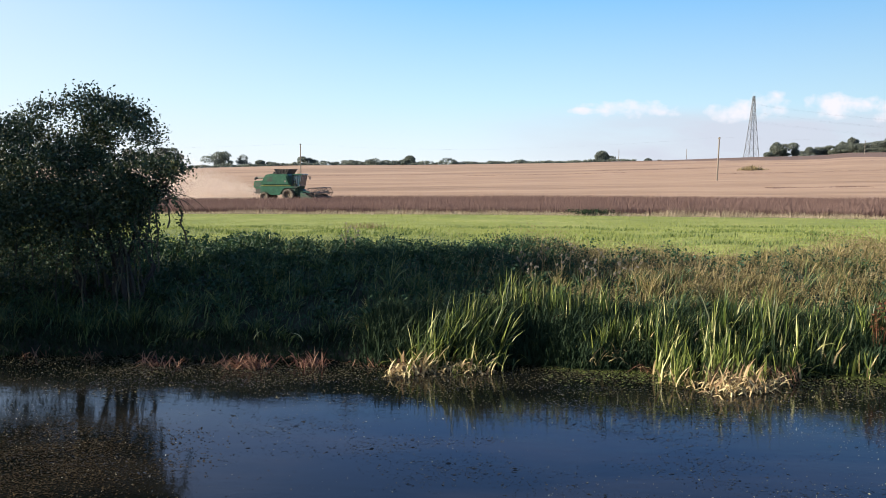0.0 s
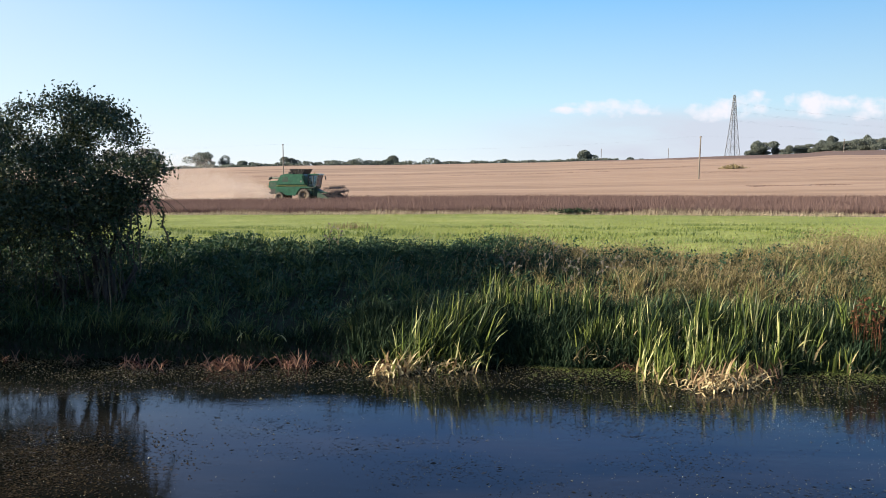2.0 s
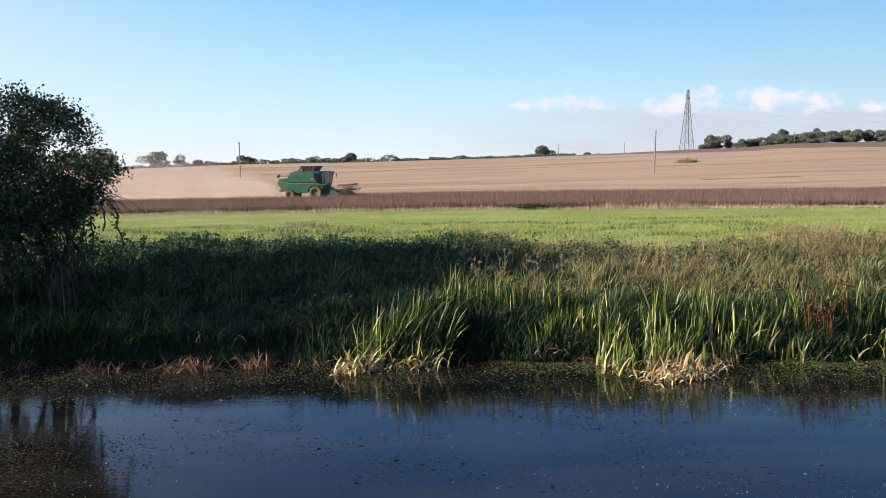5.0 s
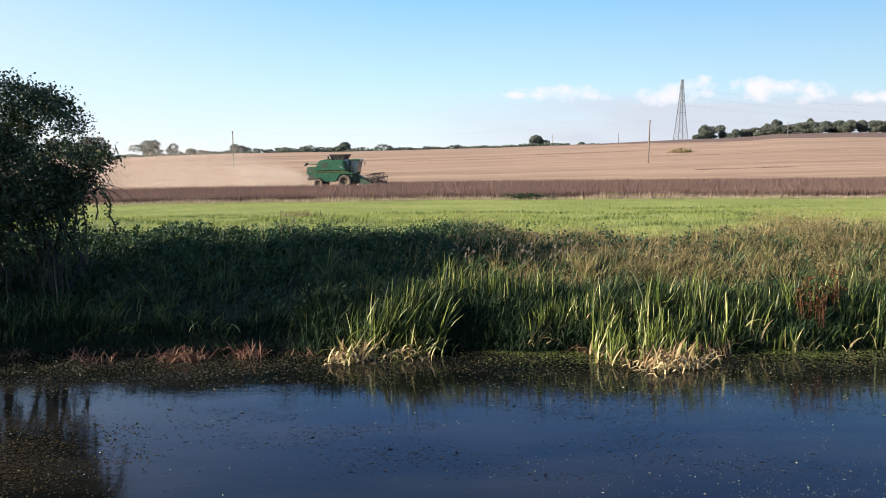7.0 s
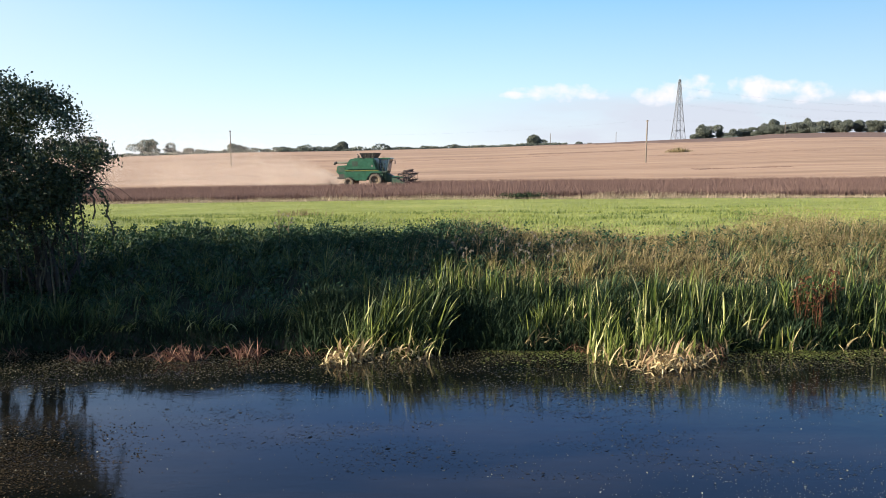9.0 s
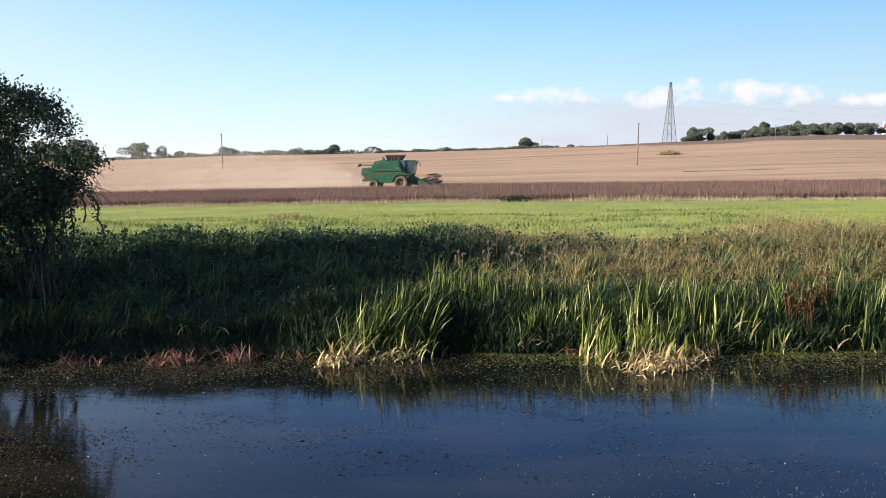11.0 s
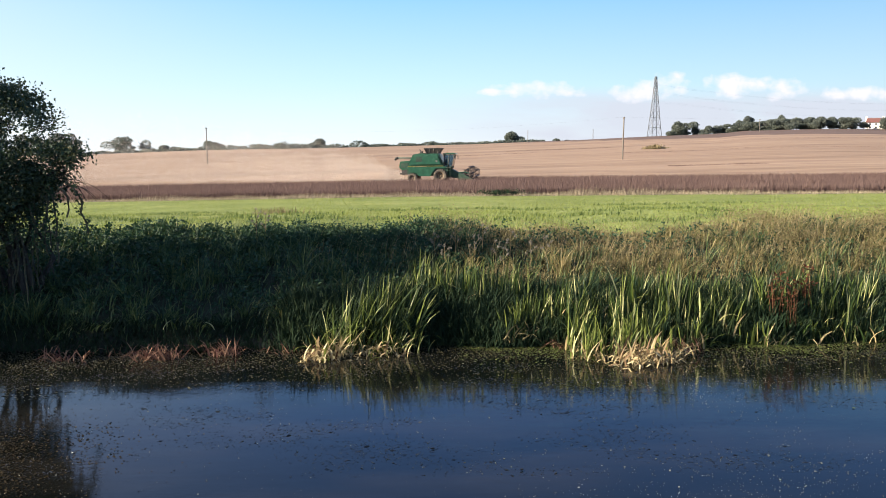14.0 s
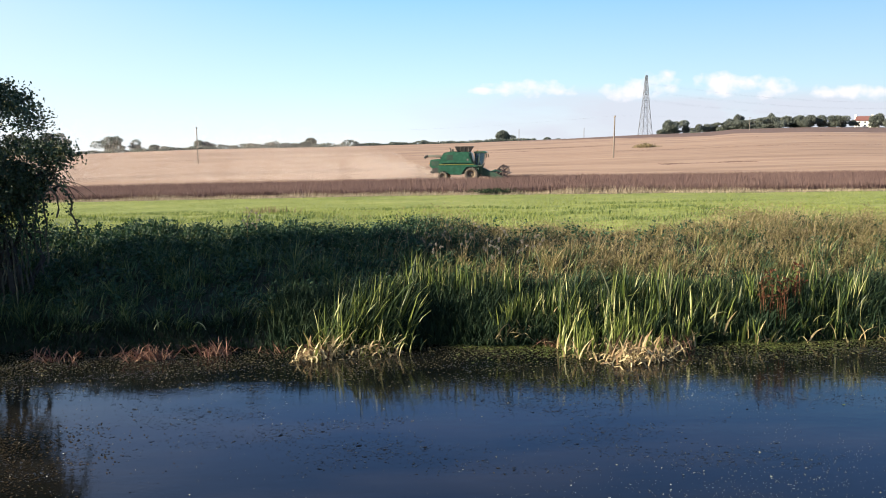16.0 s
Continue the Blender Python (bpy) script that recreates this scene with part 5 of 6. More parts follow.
def wheel_part(parent, name, x, y, r, w, lugs):
    hub = empty(name)
    hub.parent = parent
    hub.location = (x, y, r)
    bm = bmesh.new()
    prof = [(r * 0.56, w * 0.42), (r * 0.70, w * 0.5), (r * 0.88, w * 0.5), (r * 0.95, w * 0.4), (r * 0.95, -w * 0.4), (r * 0.88, -w * 0.5), (r * 0.70, -w * 0.5), (r * 0.56, -w * 0.42)]
    n = 28
    rings = [[bm.verts.new((math.cos(6.2832 * i / n) * a, b, math.sin(6.2832 * i / n) * a)) for a, b in prof] for i in range(n)]
    for i in range(n):
        a, b = rings[i], rings[(i + 1) % n]
        for j in range(len(prof)):
            k = (j + 1) % len(prof)
            bm.faces.new((a[j], a[k], b[k], b[j]))
    for i in range(lugs):
        a = 6.2832 * i / lugs
        for s in (-1, 1):
            c = Matrix.Rotation(-a - (0.5 * s + 0.5) * 3.1416 / lugs, 4, "Y")
            vs = bmesh.ops.create_cube(bm, size=1.0)["verts"]
            bmesh.ops.scale(bm, vec=(0.06, w * 0.5, 0.07 * r + 0.03), verts=vs)
            bmesh.ops.rotate(bm, matrix=Matrix.Rotation(s * 0.6, 3, "Z"), cent=(0, 0, 0), verts=vs)
            bmesh.ops.translate(bm, vec=(0, s * w * 0.24, r * 0.95), verts=vs)
            bmesh.ops.transform(bm, matrix=c, verts=vs)
    bmesh.ops.recalc_face_normals(bm, faces=bm.faces)
    part("tyre", bm, M["rubber"], hub, "chunky lugged tyre, grey with dust")
    bm = bmesh.new()
    prof = [(0.0, w * 0.10), (r * 0.16, w * 0.12), (r * 0.20, w * 0.05), (r * 0.42, w * 0.02), (r * 0.50, w * 0.30), (r * 0.58, w * 0.40)]
    for s in (-1, 1):
        rings = [[bm.verts.new((math.cos(6.2832 * i / n) * a, s * b, math.sin(6.2832 * i / n) * a)) for a, b in prof[1:]] for i in range(n)]
        for i in range(n):
            a, b = rings[i], rings[(i + 1) % n]
            for j in range(len(prof) - 2):
                bm.faces.new((a[j], a[j + 1], b[j + 1], b[j]))
        bm.faces.new([q[0] for q in rings])
    bmesh.ops.recalc_face_normals(bm, faces=bm.faces)
    part("rim", bm, M["rim"], hub, "dusty yellow steel rim")
    for i in range(8):
        a = 6.2832 * i / 8
        for s in (-1, 1):
            bm = bmesh.new()
            tube(bm, [(math.cos(a) * r * 0.3, s * w * 0.02, math.sin(a) * r * 0.3), (math.cos(a) * r * 0.3, s * w * 0.09, math.sin(a) * r * 0.3)], [0.03, 0.03], 6)
            part("wheel_nut", bm, M["grey_metal"], hub)
    return hub


REEL_X, REEL_Z, HALF = 3.95, 1.2, 3.3
KEYED = {}


def build_combine():
    h = empty("combine_harvester")
    tagged(h, "green combine harvester with yellow stripe cutting beans", "combine harvester")

    def p(name, mt, fn, label="", smooth=False, parent=None):
        bm = bmesh.new()
        fn(bm)
        return part(name, bm, mt, parent or h, label, smooth)

    S = 1.45     # half width of the body
    p("body", M["dark_green"], lambda b: prism(b, [(-4.3, 1.15), (-3.9, 0.95), (0.9, 0.95), (1.0, 1.9), (0.5, 2.1), (-4.5, 2.0)], -S + 0.12, S - 0.12, 0.05), "dusty dark green lower chassis")
    p("upper_body", M["green"], lambda b: prism(b, [(-4.2, 2.1), (-4.0, 2.75), (-3.75, 3.3), (-3.4, 3.6), (-2.9, 3.72), (-0.1, 3.72), (0.35, 2.1)], -S + 0.06, S - 0.06, 0.12), "glossy green engine and tank housing")
    for s in (-1, 1):
        p("side_panel", M["green"], lambda b: prism(b, [(-3.9, 2.3), (-3.75, 2.8), (-3.5, 3.25), (-3.15, 3.48), (-2.7, 3.55), (-0.35, 3.55), (0.1, 2.3)], s * S - 0.05, s * S + 0.05, 0.045), "smooth green side panel")
        p("stripe", M["yellow"], lambda b: prism(b, [(-4.2, 2.09), (-4.15, 2.16), (0.35, 2.16), (0.4, 2.09)], s * S - 0.07, s * S + 0.07, 0.02), "yellow stripe along the flank")
        p("lower_panel", M["green"], lambda b: prism(b, [(-4.4, 2.03), (-4.0, 1.4), (-3.0, 1.2), (-2.8, 0.85), (-1.3, 0.8), (-1.0, 1.35), (-0.6, 1.8), (0.8, 1.8), (0.8, 2.03)], s * S - 0.05, s * S + 0.05, 0.04), "green lower side shield")
        p("vent_grille", M["black"], lambda b: [box(b, -3.15, -2.35, s * (S + 0.05) - 0.02, s * (S + 0.05) + 0.02, 2.72 + 0.11 * k, 2.78 + 0.11 * k, 0.005) for k in range(6)], "black slatted vent")
        p("mark", M["grey_metal"], lambda b: box(b, -0.60, -0.36, s * (S + 0.06) - 0.01, s * (S + 0.06) + 0.01, 2.62, 2.85, 0.01), "small pale plate on the flank")
        p("handrail", M["dark_green"], lambda b: tube(b, [(0.45, s * 1.35, 2.1), (0.45, s * 1.38, 3.0), (0.9, s * 1.38, 3.05), (0.9, s * 1.35, 2.1)], [0.025] * 4, 6))
        p("strut", M["black"], lambda b: tube(b, [(-1.9, s * 1.2, 0.9), (-1.9, s * 1.2, 1.3)], [0.06] * 2, 6))
        p("toolbox", M["grey_metal"], lambda b: box(b, -2.25, -1.65, s * 1.25 - 0.2, s * 1.25 + 0.2, 0.85, 1.3, 0.03), "grey side box")
    # grain tank with flared extensions
    for s in (-1, 1):
        def ext(b, s=s):
            v = [b.verts.new(q) for q in ((-1.8, s * 1.2, 3.7), (-0.35, s * 1.2, 3.7), (0.08, s * 1.45, 4.38), (-2.1, s * 1.45, 4.38), (-1.8, s * 1.15, 3.7), (-0.35, s * 1.15, 3.7), (0.08, s * 1.39, 4.38), (-2.1, s * 1.39, 4.38))]
            for f in ((0, 1, 2, 3), (7, 6, 5, 4), (0, 4, 5, 1), (1, 5, 6, 2), (2, 6, 7, 3), (3, 7, 4, 0)):
                b.faces.new([v[i] for i in f])
            bmesh.ops.recalc_face_normals(b, faces=b.faces)
        p("tank_side", M["black"], ext, "dark flared grain tank extension")
        p("tank_rib", M["grey_metal"], lambda b: [tube(b, [(x, s * 1.22, 3.72), (x * 1.05, s * 1.47, 4.38)], [0.025, 0.025], 4) for x in (-1.75, -1.3, -0.8, -0.36)])
    p("tank_end", M["black"], lambda b: [prism(b, [(-1.8, 3.7), (-2.1, 4.38), (-2.04, 4.38), (-1.74, 3.7)], -1.4, 1.4), prism(b, [(-0.35, 3.7), (0.08, 4.38), (0.02, 4.38), (-0.41, 3.7)], -1.4, 1.4)])
    p("tank_rim", M["black"], lambda b: [tube(b, [(-2.1, -1.45, 4.38), (0.08, -1.45, 4.38), (0.08, 1.45, 4.38), (-2.1, 1.45, 4.38), (-2.1, -1.45, 4.38)], [0.035] * 5, 4)])
    # engine deck
    p("engine_cover", M["dark_green"], lambda b: prism(b, [(-3.9, 3.0), (-3.6, 3.62), (-2.6, 3.8), (-2.1, 3.8), (-2.1, 3.0)], -1.15, 1.15, 0.06))
    p("exhaust", M["black"], lambda b: tube(b, [(-2.9, 0.8, 3.6), (-2.9, 0.8, 4.15), (-3.05, 0.8, 4.25)], [0.08, 0.08, 0.08], 10), "black exhaust stack", True)
    p("air_intake", M["black"], lambda b: tube(b, [(-2.5, -0.6, 3.7), (-2.5, -0.6, 4.05)], [0.14, 0.17], 12), "", True)
    # straw hood and chopper
    p("straw_hood", M["green"], lambda b: prism(b, [(-5.45, 1.95), (-5.3, 2.75), (-4.05, 2.85), (-4.0, 1.7), (-4.9, 1.55)], -1.1, 1.1, 0.06), "green rear straw hood")
    for s in (-1, 1):
        p("hood_panel", M["dark_green"], lambda b: box(b, -5.2, -4.2, s * 1.12 - 0.02, s * 1.12 + 0.02, 1.95, 2.6, 0.02), "weathered flat hood panel")
    p("chopper", M["black"], lambda b: prism(b, [(-5.0, 1.2), (-5.1, 1.65), (-4.4, 1.72), (-4.1, 1.25), (-4.5, 1.05)], -1.2, 1.2, 0.04), "dark straw chopper")
    p("spreader_vane", M["black"], lambda b: [box(b, -5.35, -4.9, y - 0.02, y + 0.02, 1.05, 1.25, 0, (0, 0.3, 0)) for y in (-1, -0.6, -0.2, 0.2, 0.6, 1)])
    for s in (-1, 1):
        p("tail_light", M["amber"], lambda b: box(b, -5.5, -5.4, s * 0.95 - 0.1, s * 0.95 + 0.1, 2.2, 2.32, 0.02), "amber tail light")
    p("ladder", M["grey_metal"], lambda b: [tube(b, [(-5.42, y, 1.2), (-5.3, y, 2.8)], [0.02, 0.02], 5) for y in (0.3, 0.7)] + [tube(b, [(-5.42 + 0.03 * k, 0.3, 1.35 + 0.3 * k), (-5.42 + 0.03 * k, 0.7, 1.35 + 0.3 * k)], [0.018, 0.018], 5) for k in range(5)])
    # unloading auger folded back
    p("auger_tube", M["auger_paint"], lambda b: tube(b, [(-1.6, 1.35, 2.95), (-3.9, 1.4, 3.14), (-6.05, 1.4, 3.2)], [0.17, 0.15, 0.14], 12), "dull dark unloading auger folded along the side", True)
    p("auger_spout", M["black"], lambda b: tube(b, [(-6.0, 1.4, 3.2), (-6.3, 1.4, 3.14), (-6.42, 1.4, 2.92)], [0.17, 0.18, 0.15], 10), "black rubber auger spout", True)
    p("auger_rest", M["black"], lambda b: tube(b, [(-4.3, 1.3, 2.6), (-4.3, 1.4, 3.05)], [0.05, 0.05], 6))
    # cab
    def posts(b):
        for s in (-1, 1):
            tube(b, [(0.45, s * 0.95, 2.0), (0.42, s * 0.95, 3.6)], [0.06, 0.06], 6)
            tube(b, [(1.42, s * 0.95, 2.0), (1.75, s * 0.95, 3.6)], [0.045, 0.045], 6)
            tube(b, [(1.0, s * 0.97, 2.0), (1.05, s * 0.97, 3.6)], [0.035, 0.035], 6)
    tagged(p("cab_frame", M["black"], posts, "black cab pillars"), kind="stuff")
    p("cab_floor", M["dark_green"], lambda b: prism(b, [(0.4, 1.75), (1.35, 1.75), (1.5, 2.08), (0.4, 2.08)], -1.0, 1.0, 0.04))
    p("cab_roof", M["green"], lambda b: prism(b, [(0.25, 3.58), (0.3, 3.74), (1.65, 3.78), (1.95, 3.67), (1.93, 3.56)], -1.08, 1.08, 0.05), "green cab roof with a front visor")
    p("cab_back", M["black"], lambda b: box(b, 0.36, 0.44, -0.95, 0.95, 2.05, 3.6, 0.01))
    p("windscreen", M["glass"], lambda b: prism(b, [(1.44, 2.1), (1.47, 2.1), (1.78, 3.56), (1.75, 3.56)], -0.92, 0.92), "tinted curved windscreen")
    for s in (-1, 1):
        p("side_window", M["glass"], lambda b: prism(b, [(1.05, 2.1), (1.42, 2.1), (1.74, 3.55), (1.08, 3.55)], s * 0.96 - 0.01, s * 0.96 + 0.01), "tinted side window")
        p("door_window", M["glass"], lambda b: prism(b, [(0.5, 2.1), (0.98, 2.1), (1.02, 3.55), (0.48, 3.55)], s * 0.96 - 0.01, s * 0.96 + 0.01), "tinted cab door window")
        p("mirror_arm", M["black"], lambda b: tube(b, [(1.7, s * 1.0, 3.45), (1.95, s * 1.45, 3.35)], [0.02, 0.02], 5))
        p("mirror", M["black"], lambda b: box(b, 1.9, 1.98, s * 1.5 - 0.12, s * 1.5 + 0.12, 2.95, 3.4, 0.02), "black wing mirror")
        for k in range(2):
            p("work_light", M["lamp"], lambda b: box(b, 1.91, 1.98, s * (0.4 + 0.4 * k) - 0.1, s * (0.4 + 0.4 * k) + 0.1, 3.58, 3.68, 0.02), "round-edged work light")
    p("beacon", M["amber"], lambda b: tube(b, [(0.6, 0.8, 3.74), (0.6, 0.8, 3.95)], [0.07, 0.06], 10), "amber beacon", True)
    p("seat", M["black"], lambda b: [box(b, 0.6, 1.0, -0.25, 0.25, 2.1, 2.55, 0.05), box(b, 0.52, 0.66, -0.25, 0.25, 2.5, 3.1, 0.05)])
    p("steering_column", M["black"], lambda b: tube(b, [(1.35, 0, 2.05), (1.2, 0, 2.65)], [0.04, 0.04], 6))
    p("platform", M["grey_metal"], lambda b: box(b, 0.35, 1.35, -1.5, -0.98, 1.92, 1.97, 0.01))
    p("cab_ladder", M["dark_green"], lambda b: [tube(b, [(x, -1.5, 0.5), (x, -1.4, 1.95)], [0.025, 0.025], 5) for x in (0.95, 1.35)] + [box(b, 0.95, 1.35, -1.55, -1.4, 0.55 + 0.32 * k, 0.59 + 0.32 * k) for k in range(5)])
    # feeder house and header
    p("feeder_house", M["dark_green"], lambda b: prism(b, [(0.6, 1.0), (0.6, 1.75), (1.3, 1.75), (2.6, 1.05), (2.6, 0.35), (1.2, 0.75)], -0.75, 0.75, 0.04), "sloping green feeder house")
    p("lift_cylinder", M["grey_metal"], lambda b: [tube(b, [(0.4, s * 0.6, 0.7), (2.1, s * 0.6, 0.55)], [0.06, 0.05], 8) for s in (-1, 1)])
    p("header_back", M["dark_green"], lambda b: prism(b, [(2.55, 0.28), (2.55, 1.25), (2.68, 1.3), (2.75, 0.4)], -HALF, HALF, 0.02), "green header back plate")
    p("header_floor", M["grey_metal"], lambda b: prism(b, [(2.65, 0.22), (2.65, 0.32), (3.85, 0.22), (3.95, 0.16)], -HALF, HALF))
    p("header_auger", M["dark_green"], lambda b: tube(b, [(3.05, -HALF + 0.1, 0.62), (3.05, HALF - 0.1, 0.62)], [0.2, 0.2], 12), "", True)

    def flight(b):
        for s in (-1, 1):
            prev = None
            for k in range(60):
                a = k * 0.5
                y = s * (0.6 + k * 0.038)
                inner = b.verts.new((3.05 + math.cos(a) * 0.2, y, 0.62 + math.sin(a) * 0.2))
                outer = b.verts.new((3.05 + math.cos(a) * 0.32, y, 0.62 + math.sin(a) * 0.32))
                if prev:
                    b.faces.new((prev[0], prev[1], outer, inner))
                prev = (inner, outer)
    p("auger_flight", M["grey_metal"], flight)
    p("knife_bar", M["grey_metal"], lambda b: [prism(b, [(3.9, 0.14), (3.9, 0.2), (4.05, 0.16)], -HALF, HALF)] + [box(b, 4.0, 4.18, y - 0.02, y + 0.02, 0.14, 0.17) for y in np.linspace(-HALF, HALF, 40)])
    for s in (-1, 1):
        p("header_end", M["dark_green"], lambda b: prism(b, [(2.55, 0.2), (2.55, 1.25), (3.1, 1.15), (3.9, 0.7), (4.9, 0.25), (4.9, 0.12), (3.0, 0.12)], s * HALF - 0.05, s * HALF + 0.05, 0.02), "green pointed crop divider")
        p("reel_arm", M["green"], lambda b: tube(b, [(2.6, s * (HALF - 0.02), 1.3), (3.3, s * (HALF - 0.02), 1.38), (REEL_X, s * (HALF - 0.02), REEL_Z)], [0.06, 0.06, 0.05], 6), "green reel arm")
        p("reel_ram", M["grey_metal"], lambda b: tube(b, [(2.7, s * (HALF - 0.12), 0.9), (3.5, s * (HALF - 0.12), 1.3)], [0.035, 0.03], 6))
    reel = empty("reel")
    reel.parent = h
    reel.location = (REEL_X, 0, REEL_Z)
    tagged(reel, "dark pick-up reel with rows of tines")
    p("reel_shaft", M["black"], lambda b: tube(b, [(0, -HALF + 0.1, 0), (0, HALF - 0.1, 0)], [0.07, 0.07], 8), parent=reel)
    for y in np.linspace(-HALF + 0.12, HALF - 0.12, 5):
        def spider(b, y=y):
            pts = [(math.cos(k * 1.0472) * 0.74, y, math.sin(k * 1.0472) * 0.74) for k in range(6)]
            for k in range(6):
                tube(b, [(0, y, 0), pts[k]], [0.04, 0.035], 4)
                tube(b, [pts[k], pts[(k + 1) % 6]], [0.03, 0.03], 4)
        p("reel_spider", M["reel_steel"], spider, parent=reel)
    for k in range(6):
        c, s = math.cos(k * 1.0472) * 0.74, math.sin(k * 1.0472) * 0.74
        p("reel_bat", M["reel_steel"], lambda b: tube(b, [(c, -HALF + 0.1, s), (c, HALF - 0.1, s)], [0.05, 0.05], 6), parent=reel)
        tagged(p("tine_row", M["reel_steel"], lambda b: [tube(b, [(c, y, s), (c * 1.12 - 0.03, y, s * 1.12 - 0.2)], [0.03, 0.018], 3) for y in np.linspace(-HALF + 0.15, HALF - 0.15, 36)], parent=reel), kind="stuff")
    # axles and wheels
    p("front_axle", M["black"], lambda b: tube(b, [(0, -1.5, 0.88), (0, 1.5, 0.88)], [0.16, 0.16], 8))
    p("rear_axle", M["black"], lambda b: tube(b, [(-3.65, -1.3, 0.62), (-3.65, 1.3, 0.62)], [0.1, 0.1], 8))
    p("axle_mount", M["black"], lambda b: box(b, -3.8, -3.5, -0.3, 0.3, 0.6, 1.3, 0.03))
    p("front_axle", M["black"], lambda b: box(b, -0.3, 0.3, -0.9, 0.9, 0.6, 1.2, 0.03))
    wheels = [(wheel_part(h, "front_wheel", 0, s * 1.48, 0.88, 0.62, 18), 0.88) for s in (-1, 1)]
    wheels += [(wheel_part(h, "rear_wheel", -3.65, s * 1.35, 0.62, 0.42, 16), 0.62) for s in (-1, 1)]
    KEYED.update(combine=h, reel=reel, wheels=wheels)


build_combine()

# bearing of the front wheel, in degrees right of +y, every half second
BEARING = [(0.0, -14.86), (0.5, -14.32), (1.0, -13.78), (1.5, -13.22), (2.0, -12.66), (2.5, -12.10), (3.0, -11.49), (3.5, -10.91), (4.0, -10.30),
           (4.8, -9.33), (5.6, -8.36), (6.5, -7.28), (7.0, -6.71), (7.5, -6.15), (8.0, -5.59), (8.5, -5.03), (9.0, -4.47), (9.8, -3.56), (10.6, -2.65), (11.5, -1.61),
           (12.0, -1.03), (12.5, -0.44), (13.0, 0.16), (13.5, 0.78), (14.0, 1.44), (14.5, 2.11), (15.0, 2.77), (15.5, 3.47), (16.0, 4.15)]


def combine_at(t):
    b = float(np.interp(t, [q[0] for q in BEARING], [q[1] for q in BEARING]))
    k = math.tan(radians(b))
    x = 107.8 * k / (1 + 0.175 * k) + 0.25
    return x, 109.3 - 0.175 * x, float(field_z(x))


# ---------- dust ----------


def build_dust():
    """Dust in four drifting pieces, each a haze of fine loose flecks."""
    rng = np.random.default_rng(71)
    out = []
    for n, length, h, wide, back, pace in ((150000, 12, 2.8, 2.2, -4.4, 1.0), (300000, 26, 6.2, 3.5, -6, 0.97), (300000, 44, 8.4, 4.5, -9, 0.78), (200000, 74, 9.4, 6, -12, 0.40)):
        u = rng.beta(1.1, 1.5, n)
        x = -u * length
        puff = 0.85 + 0.15 * np.sin(x * 0.8 + 1.3 * np.sin(x * 0.37)) * np.sin(x * 0.31 + 1)
        zz = rng.beta(1.05, 2.0, n) * h * (0.3 + 1.25 * np.sqrt(u)) * puff + 0.15
        y = rng.normal(0, 0.35, n) * wide * (0.4 + u)
        size = rng.uniform(0.010, 0.022, n)[:, None]
        pos = np.stack([x, y, zz], 1)
        v = (pos[:, None, :] + rng.normal(0, 0.62, (n, 3, 3)) * size[:, None, :]).reshape(-1, 3)
        ob = loose_triangles("dust_cloud", v, M["dust"])
        tagged(ob, "pale tan dust cloud trailing the combine harvester", "dust cloud", "drifting dust", kind="stuff")
        out.append((ob, back, pace))
    KEYED["dust"] = out


build_dust()

# ---------- insects that flit past the lens ----------
M["insect"] = material("insect body", [(0.015, 0.02, 0.012), (0.04, 0.045, 0.025)], 200, 0.6)
M["insect_wing"] = material("insect wing", [(0.10, 0.12, 0.11), (0.2, 0.22, 0.2)], 100, 0.4)


def insect(size):
    e = empty("flying_insect")
    tagged(e, "small dark flying insect crossing in the air", "insect", "flying insects")
    bm = bmesh.new()
    tube(bm, [(-0.5 * size, 0, 0), (-0.2 * size, 0, 0.02 * size), (0.2 * size, 0, 0), (0.5 * size, 0, -0.02 * size)], [0.05 * size, 0.16 * size, 0.14 * size, 0.06 * size], 8)
    part("body", bm, M["insect"], e)
    for s in (-1, 1):
        bm = bmesh.new()
        prism(bm, [(0.1 * size, 0), (0.0, 0.45 * size), (-0.35 * size, 0.5 * size), (-0.2 * size, 0.05 * size)], s * 0.1 * size, s * 0.1 * size + 0.01 * size)
        part("wing", bm, M["insect_wing"], e)
    return e


KEYED["insects"] = [insect(0.012), insect(0.028)]


# ---------- what moves ----------


def spot(yaw, pitch, d):
    a, b = radians(yaw), radians(pitch)
    return Matrix.Translation((d * math.sin(a) * math.cos(b), d * math.cos(a) * math.cos(b), EYE[2] + d * math.sin(b)))


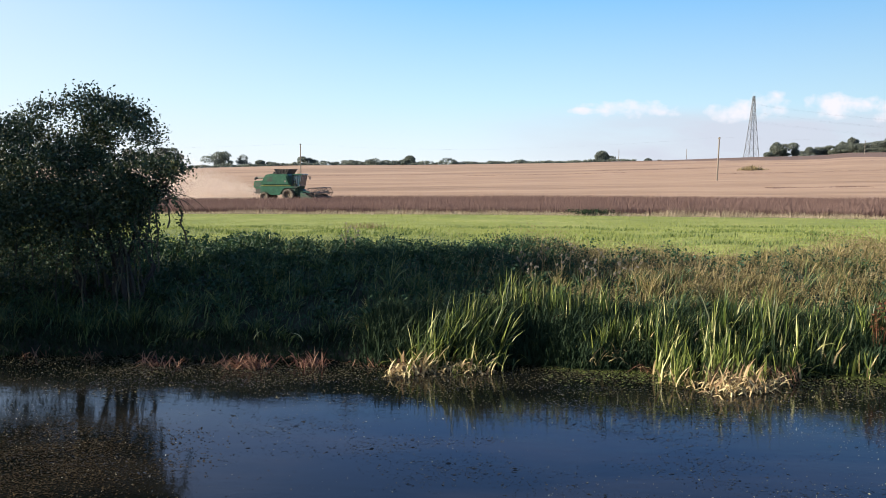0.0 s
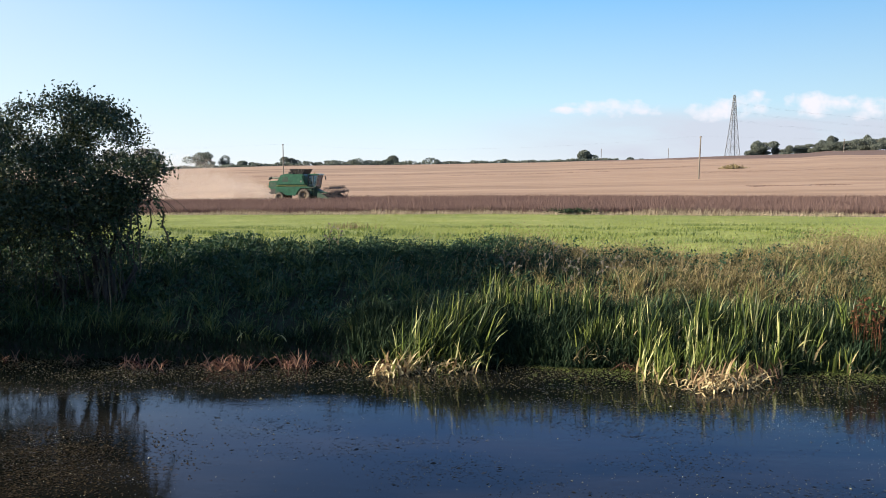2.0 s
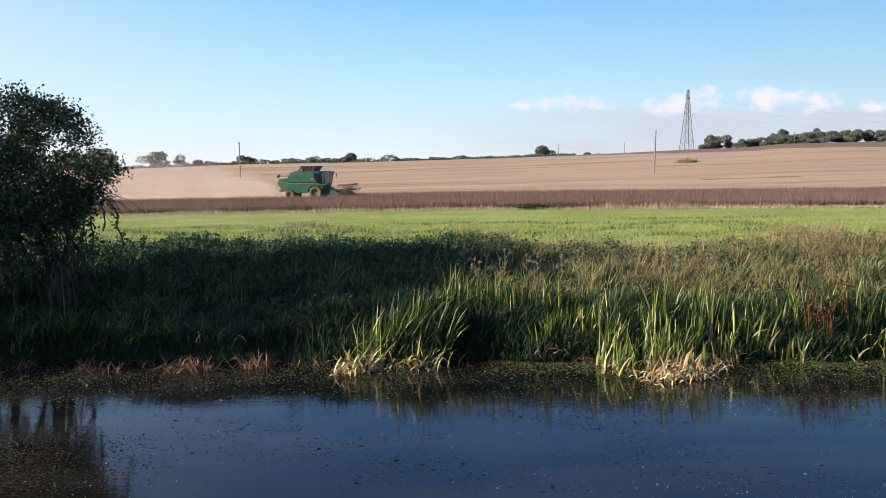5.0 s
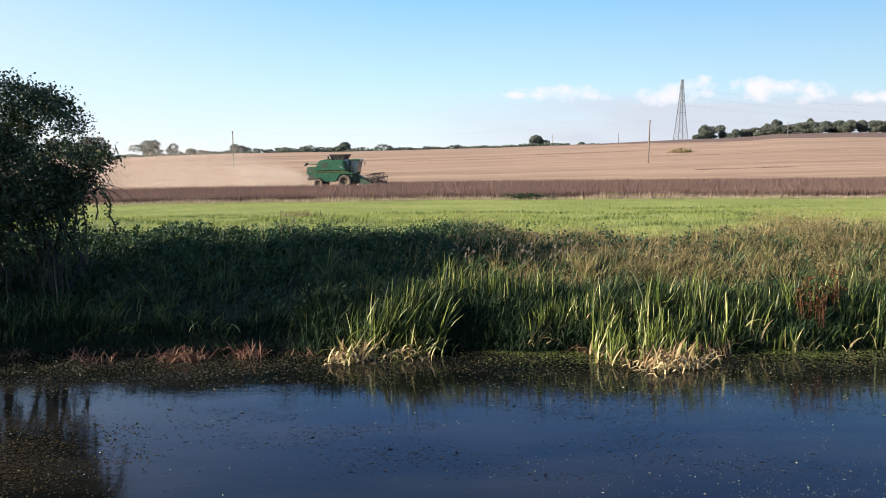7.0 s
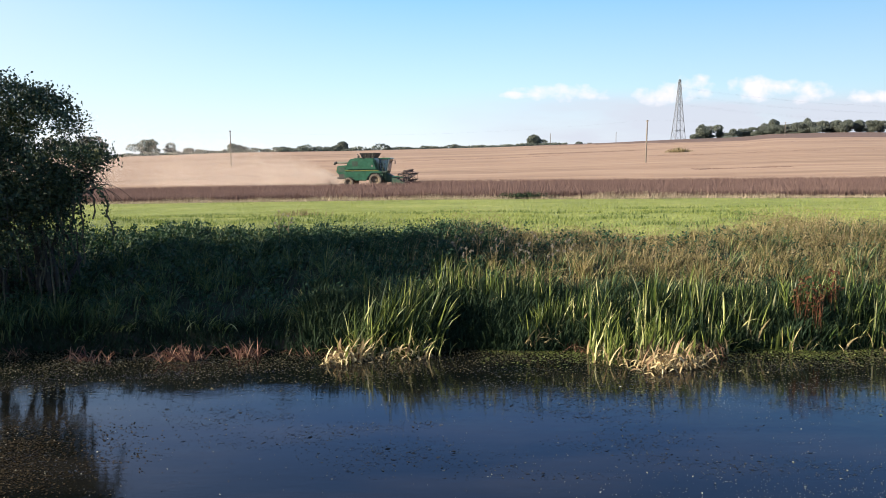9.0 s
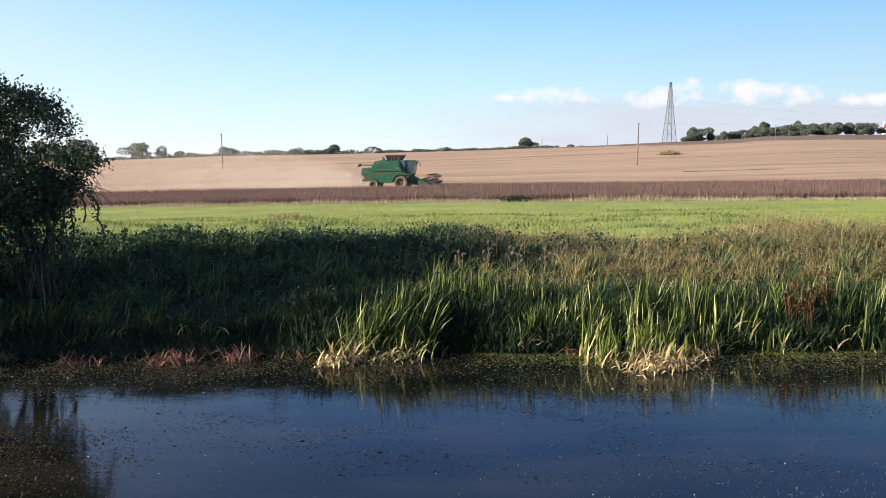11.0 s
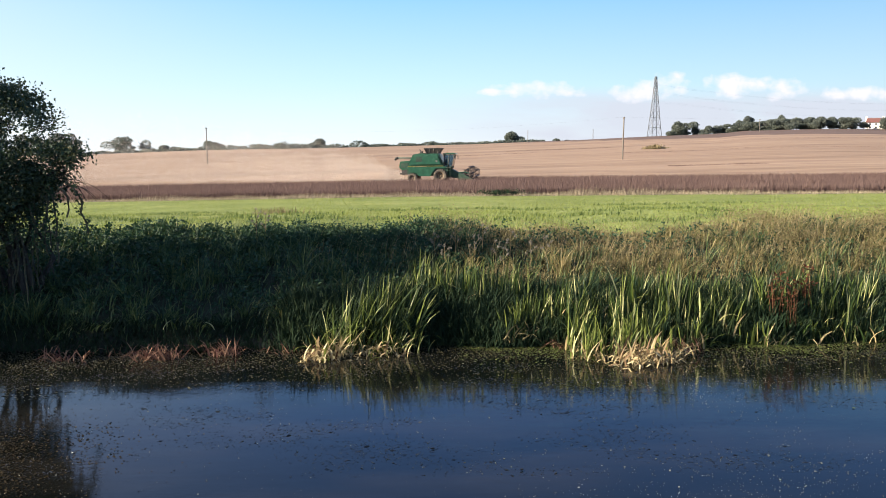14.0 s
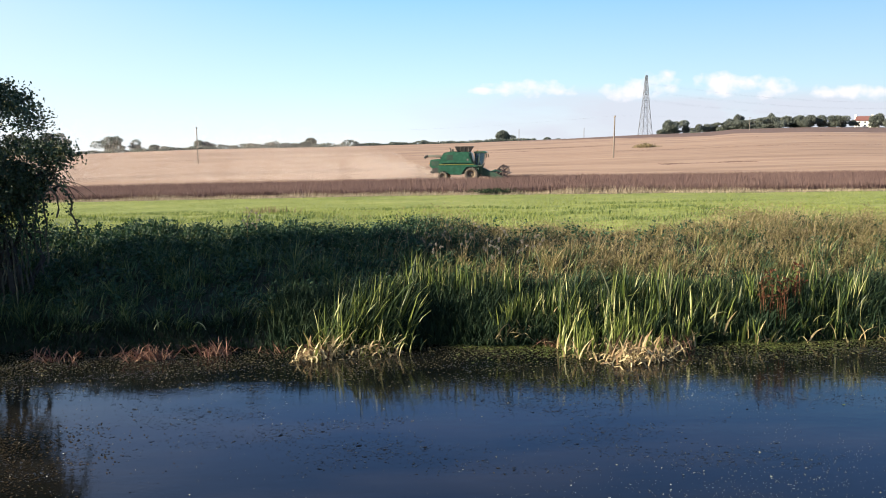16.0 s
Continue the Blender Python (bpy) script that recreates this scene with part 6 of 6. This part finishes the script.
def motions():
    h = KEYED["combine"]
    times = [q[0] for q in BEARING]
    walk(h, [(t, Matrix.Translation(combine_at(t)) @ pose(0, 0, 0, 0.15 * math.sin(t * 2.1), 0.2 * math.sin(t * 1.3) - 0.7, -9.5)) for t in times])
    x0 = combine_at(0)[0]
    fine = [k * 0.25 for k in range(65)]
    for hub, r in KEYED["wheels"]:
        rows = []
        for t in fine:
            turn = (combine_at(t)[0] - x0) / r
            rows.append((t, Matrix.Translation(hub.location) @ Matrix.Rotation(turn, 4, "Y")))
        walk(hub, rows)
    reel = KEYED["reel"]
    place = Matrix.Translation(reel.location)
    walk(reel, [(t, place @ Matrix.Rotation(4.6 * t, 4, "Y")) for t in fine])
    for ob, back, pace in KEYED["dust"]:
        rows = []
        for t in times:
            x, y, z = combine_at(t)
            xx = x0 + back + (x - x0) * pace
            rows.append((t, Matrix.Translation((xx, 109.8 - 0.175 * xx, float(field_z(xx)) + 0.02 * t * (1.2 - pace))) @ pose(0, 0, 0, 0, 0, -9.9)))
        walk(ob, rows)
    # bean plants drop to the knife as it reaches them
    xs = [combine_at(t)[0] for t in fine]
    for mid, c, ob in STRIP:
        t0 = float(np.interp(mid - REEL_X - 0.3, xs, fine))
        m0, m1 = Matrix.Translation(c), Matrix.Translation((c[0] + 0.1, c[1], c[2] - 0.95)) @ pose(0, 0, 0, 0, -14, 0)
        a, b = max(0.02, min(t0, 15.2)), min(t0 + 0.55, 15.9)
        walk(ob, [(0, m0), (a, m0), (b, m1), (16, m1)] if mid - REEL_X - 0.3 < xs[-1] - 0.5 else [(0, m0), (16, m0)])
    a, b = KEYED["insects"]
    walk(a, [(0, spot(-45, 4, 3)), (14.3, spot(-45, 4, 3)), (14.5, spot(1.4, 4.6, 3.0)), (14.7, spot(48, 8, 3)), (16, spot(60, 8, 3))])
    walk(b, [(0, spot(45, -12, 2)), (15.3, spot(45, -12, 2)), (15.5, spot(-15.4, -19.6, 2.0)), (15.7, spot(-70, -26, 2)), (16, spot(-75, -26, 2))])


motions()
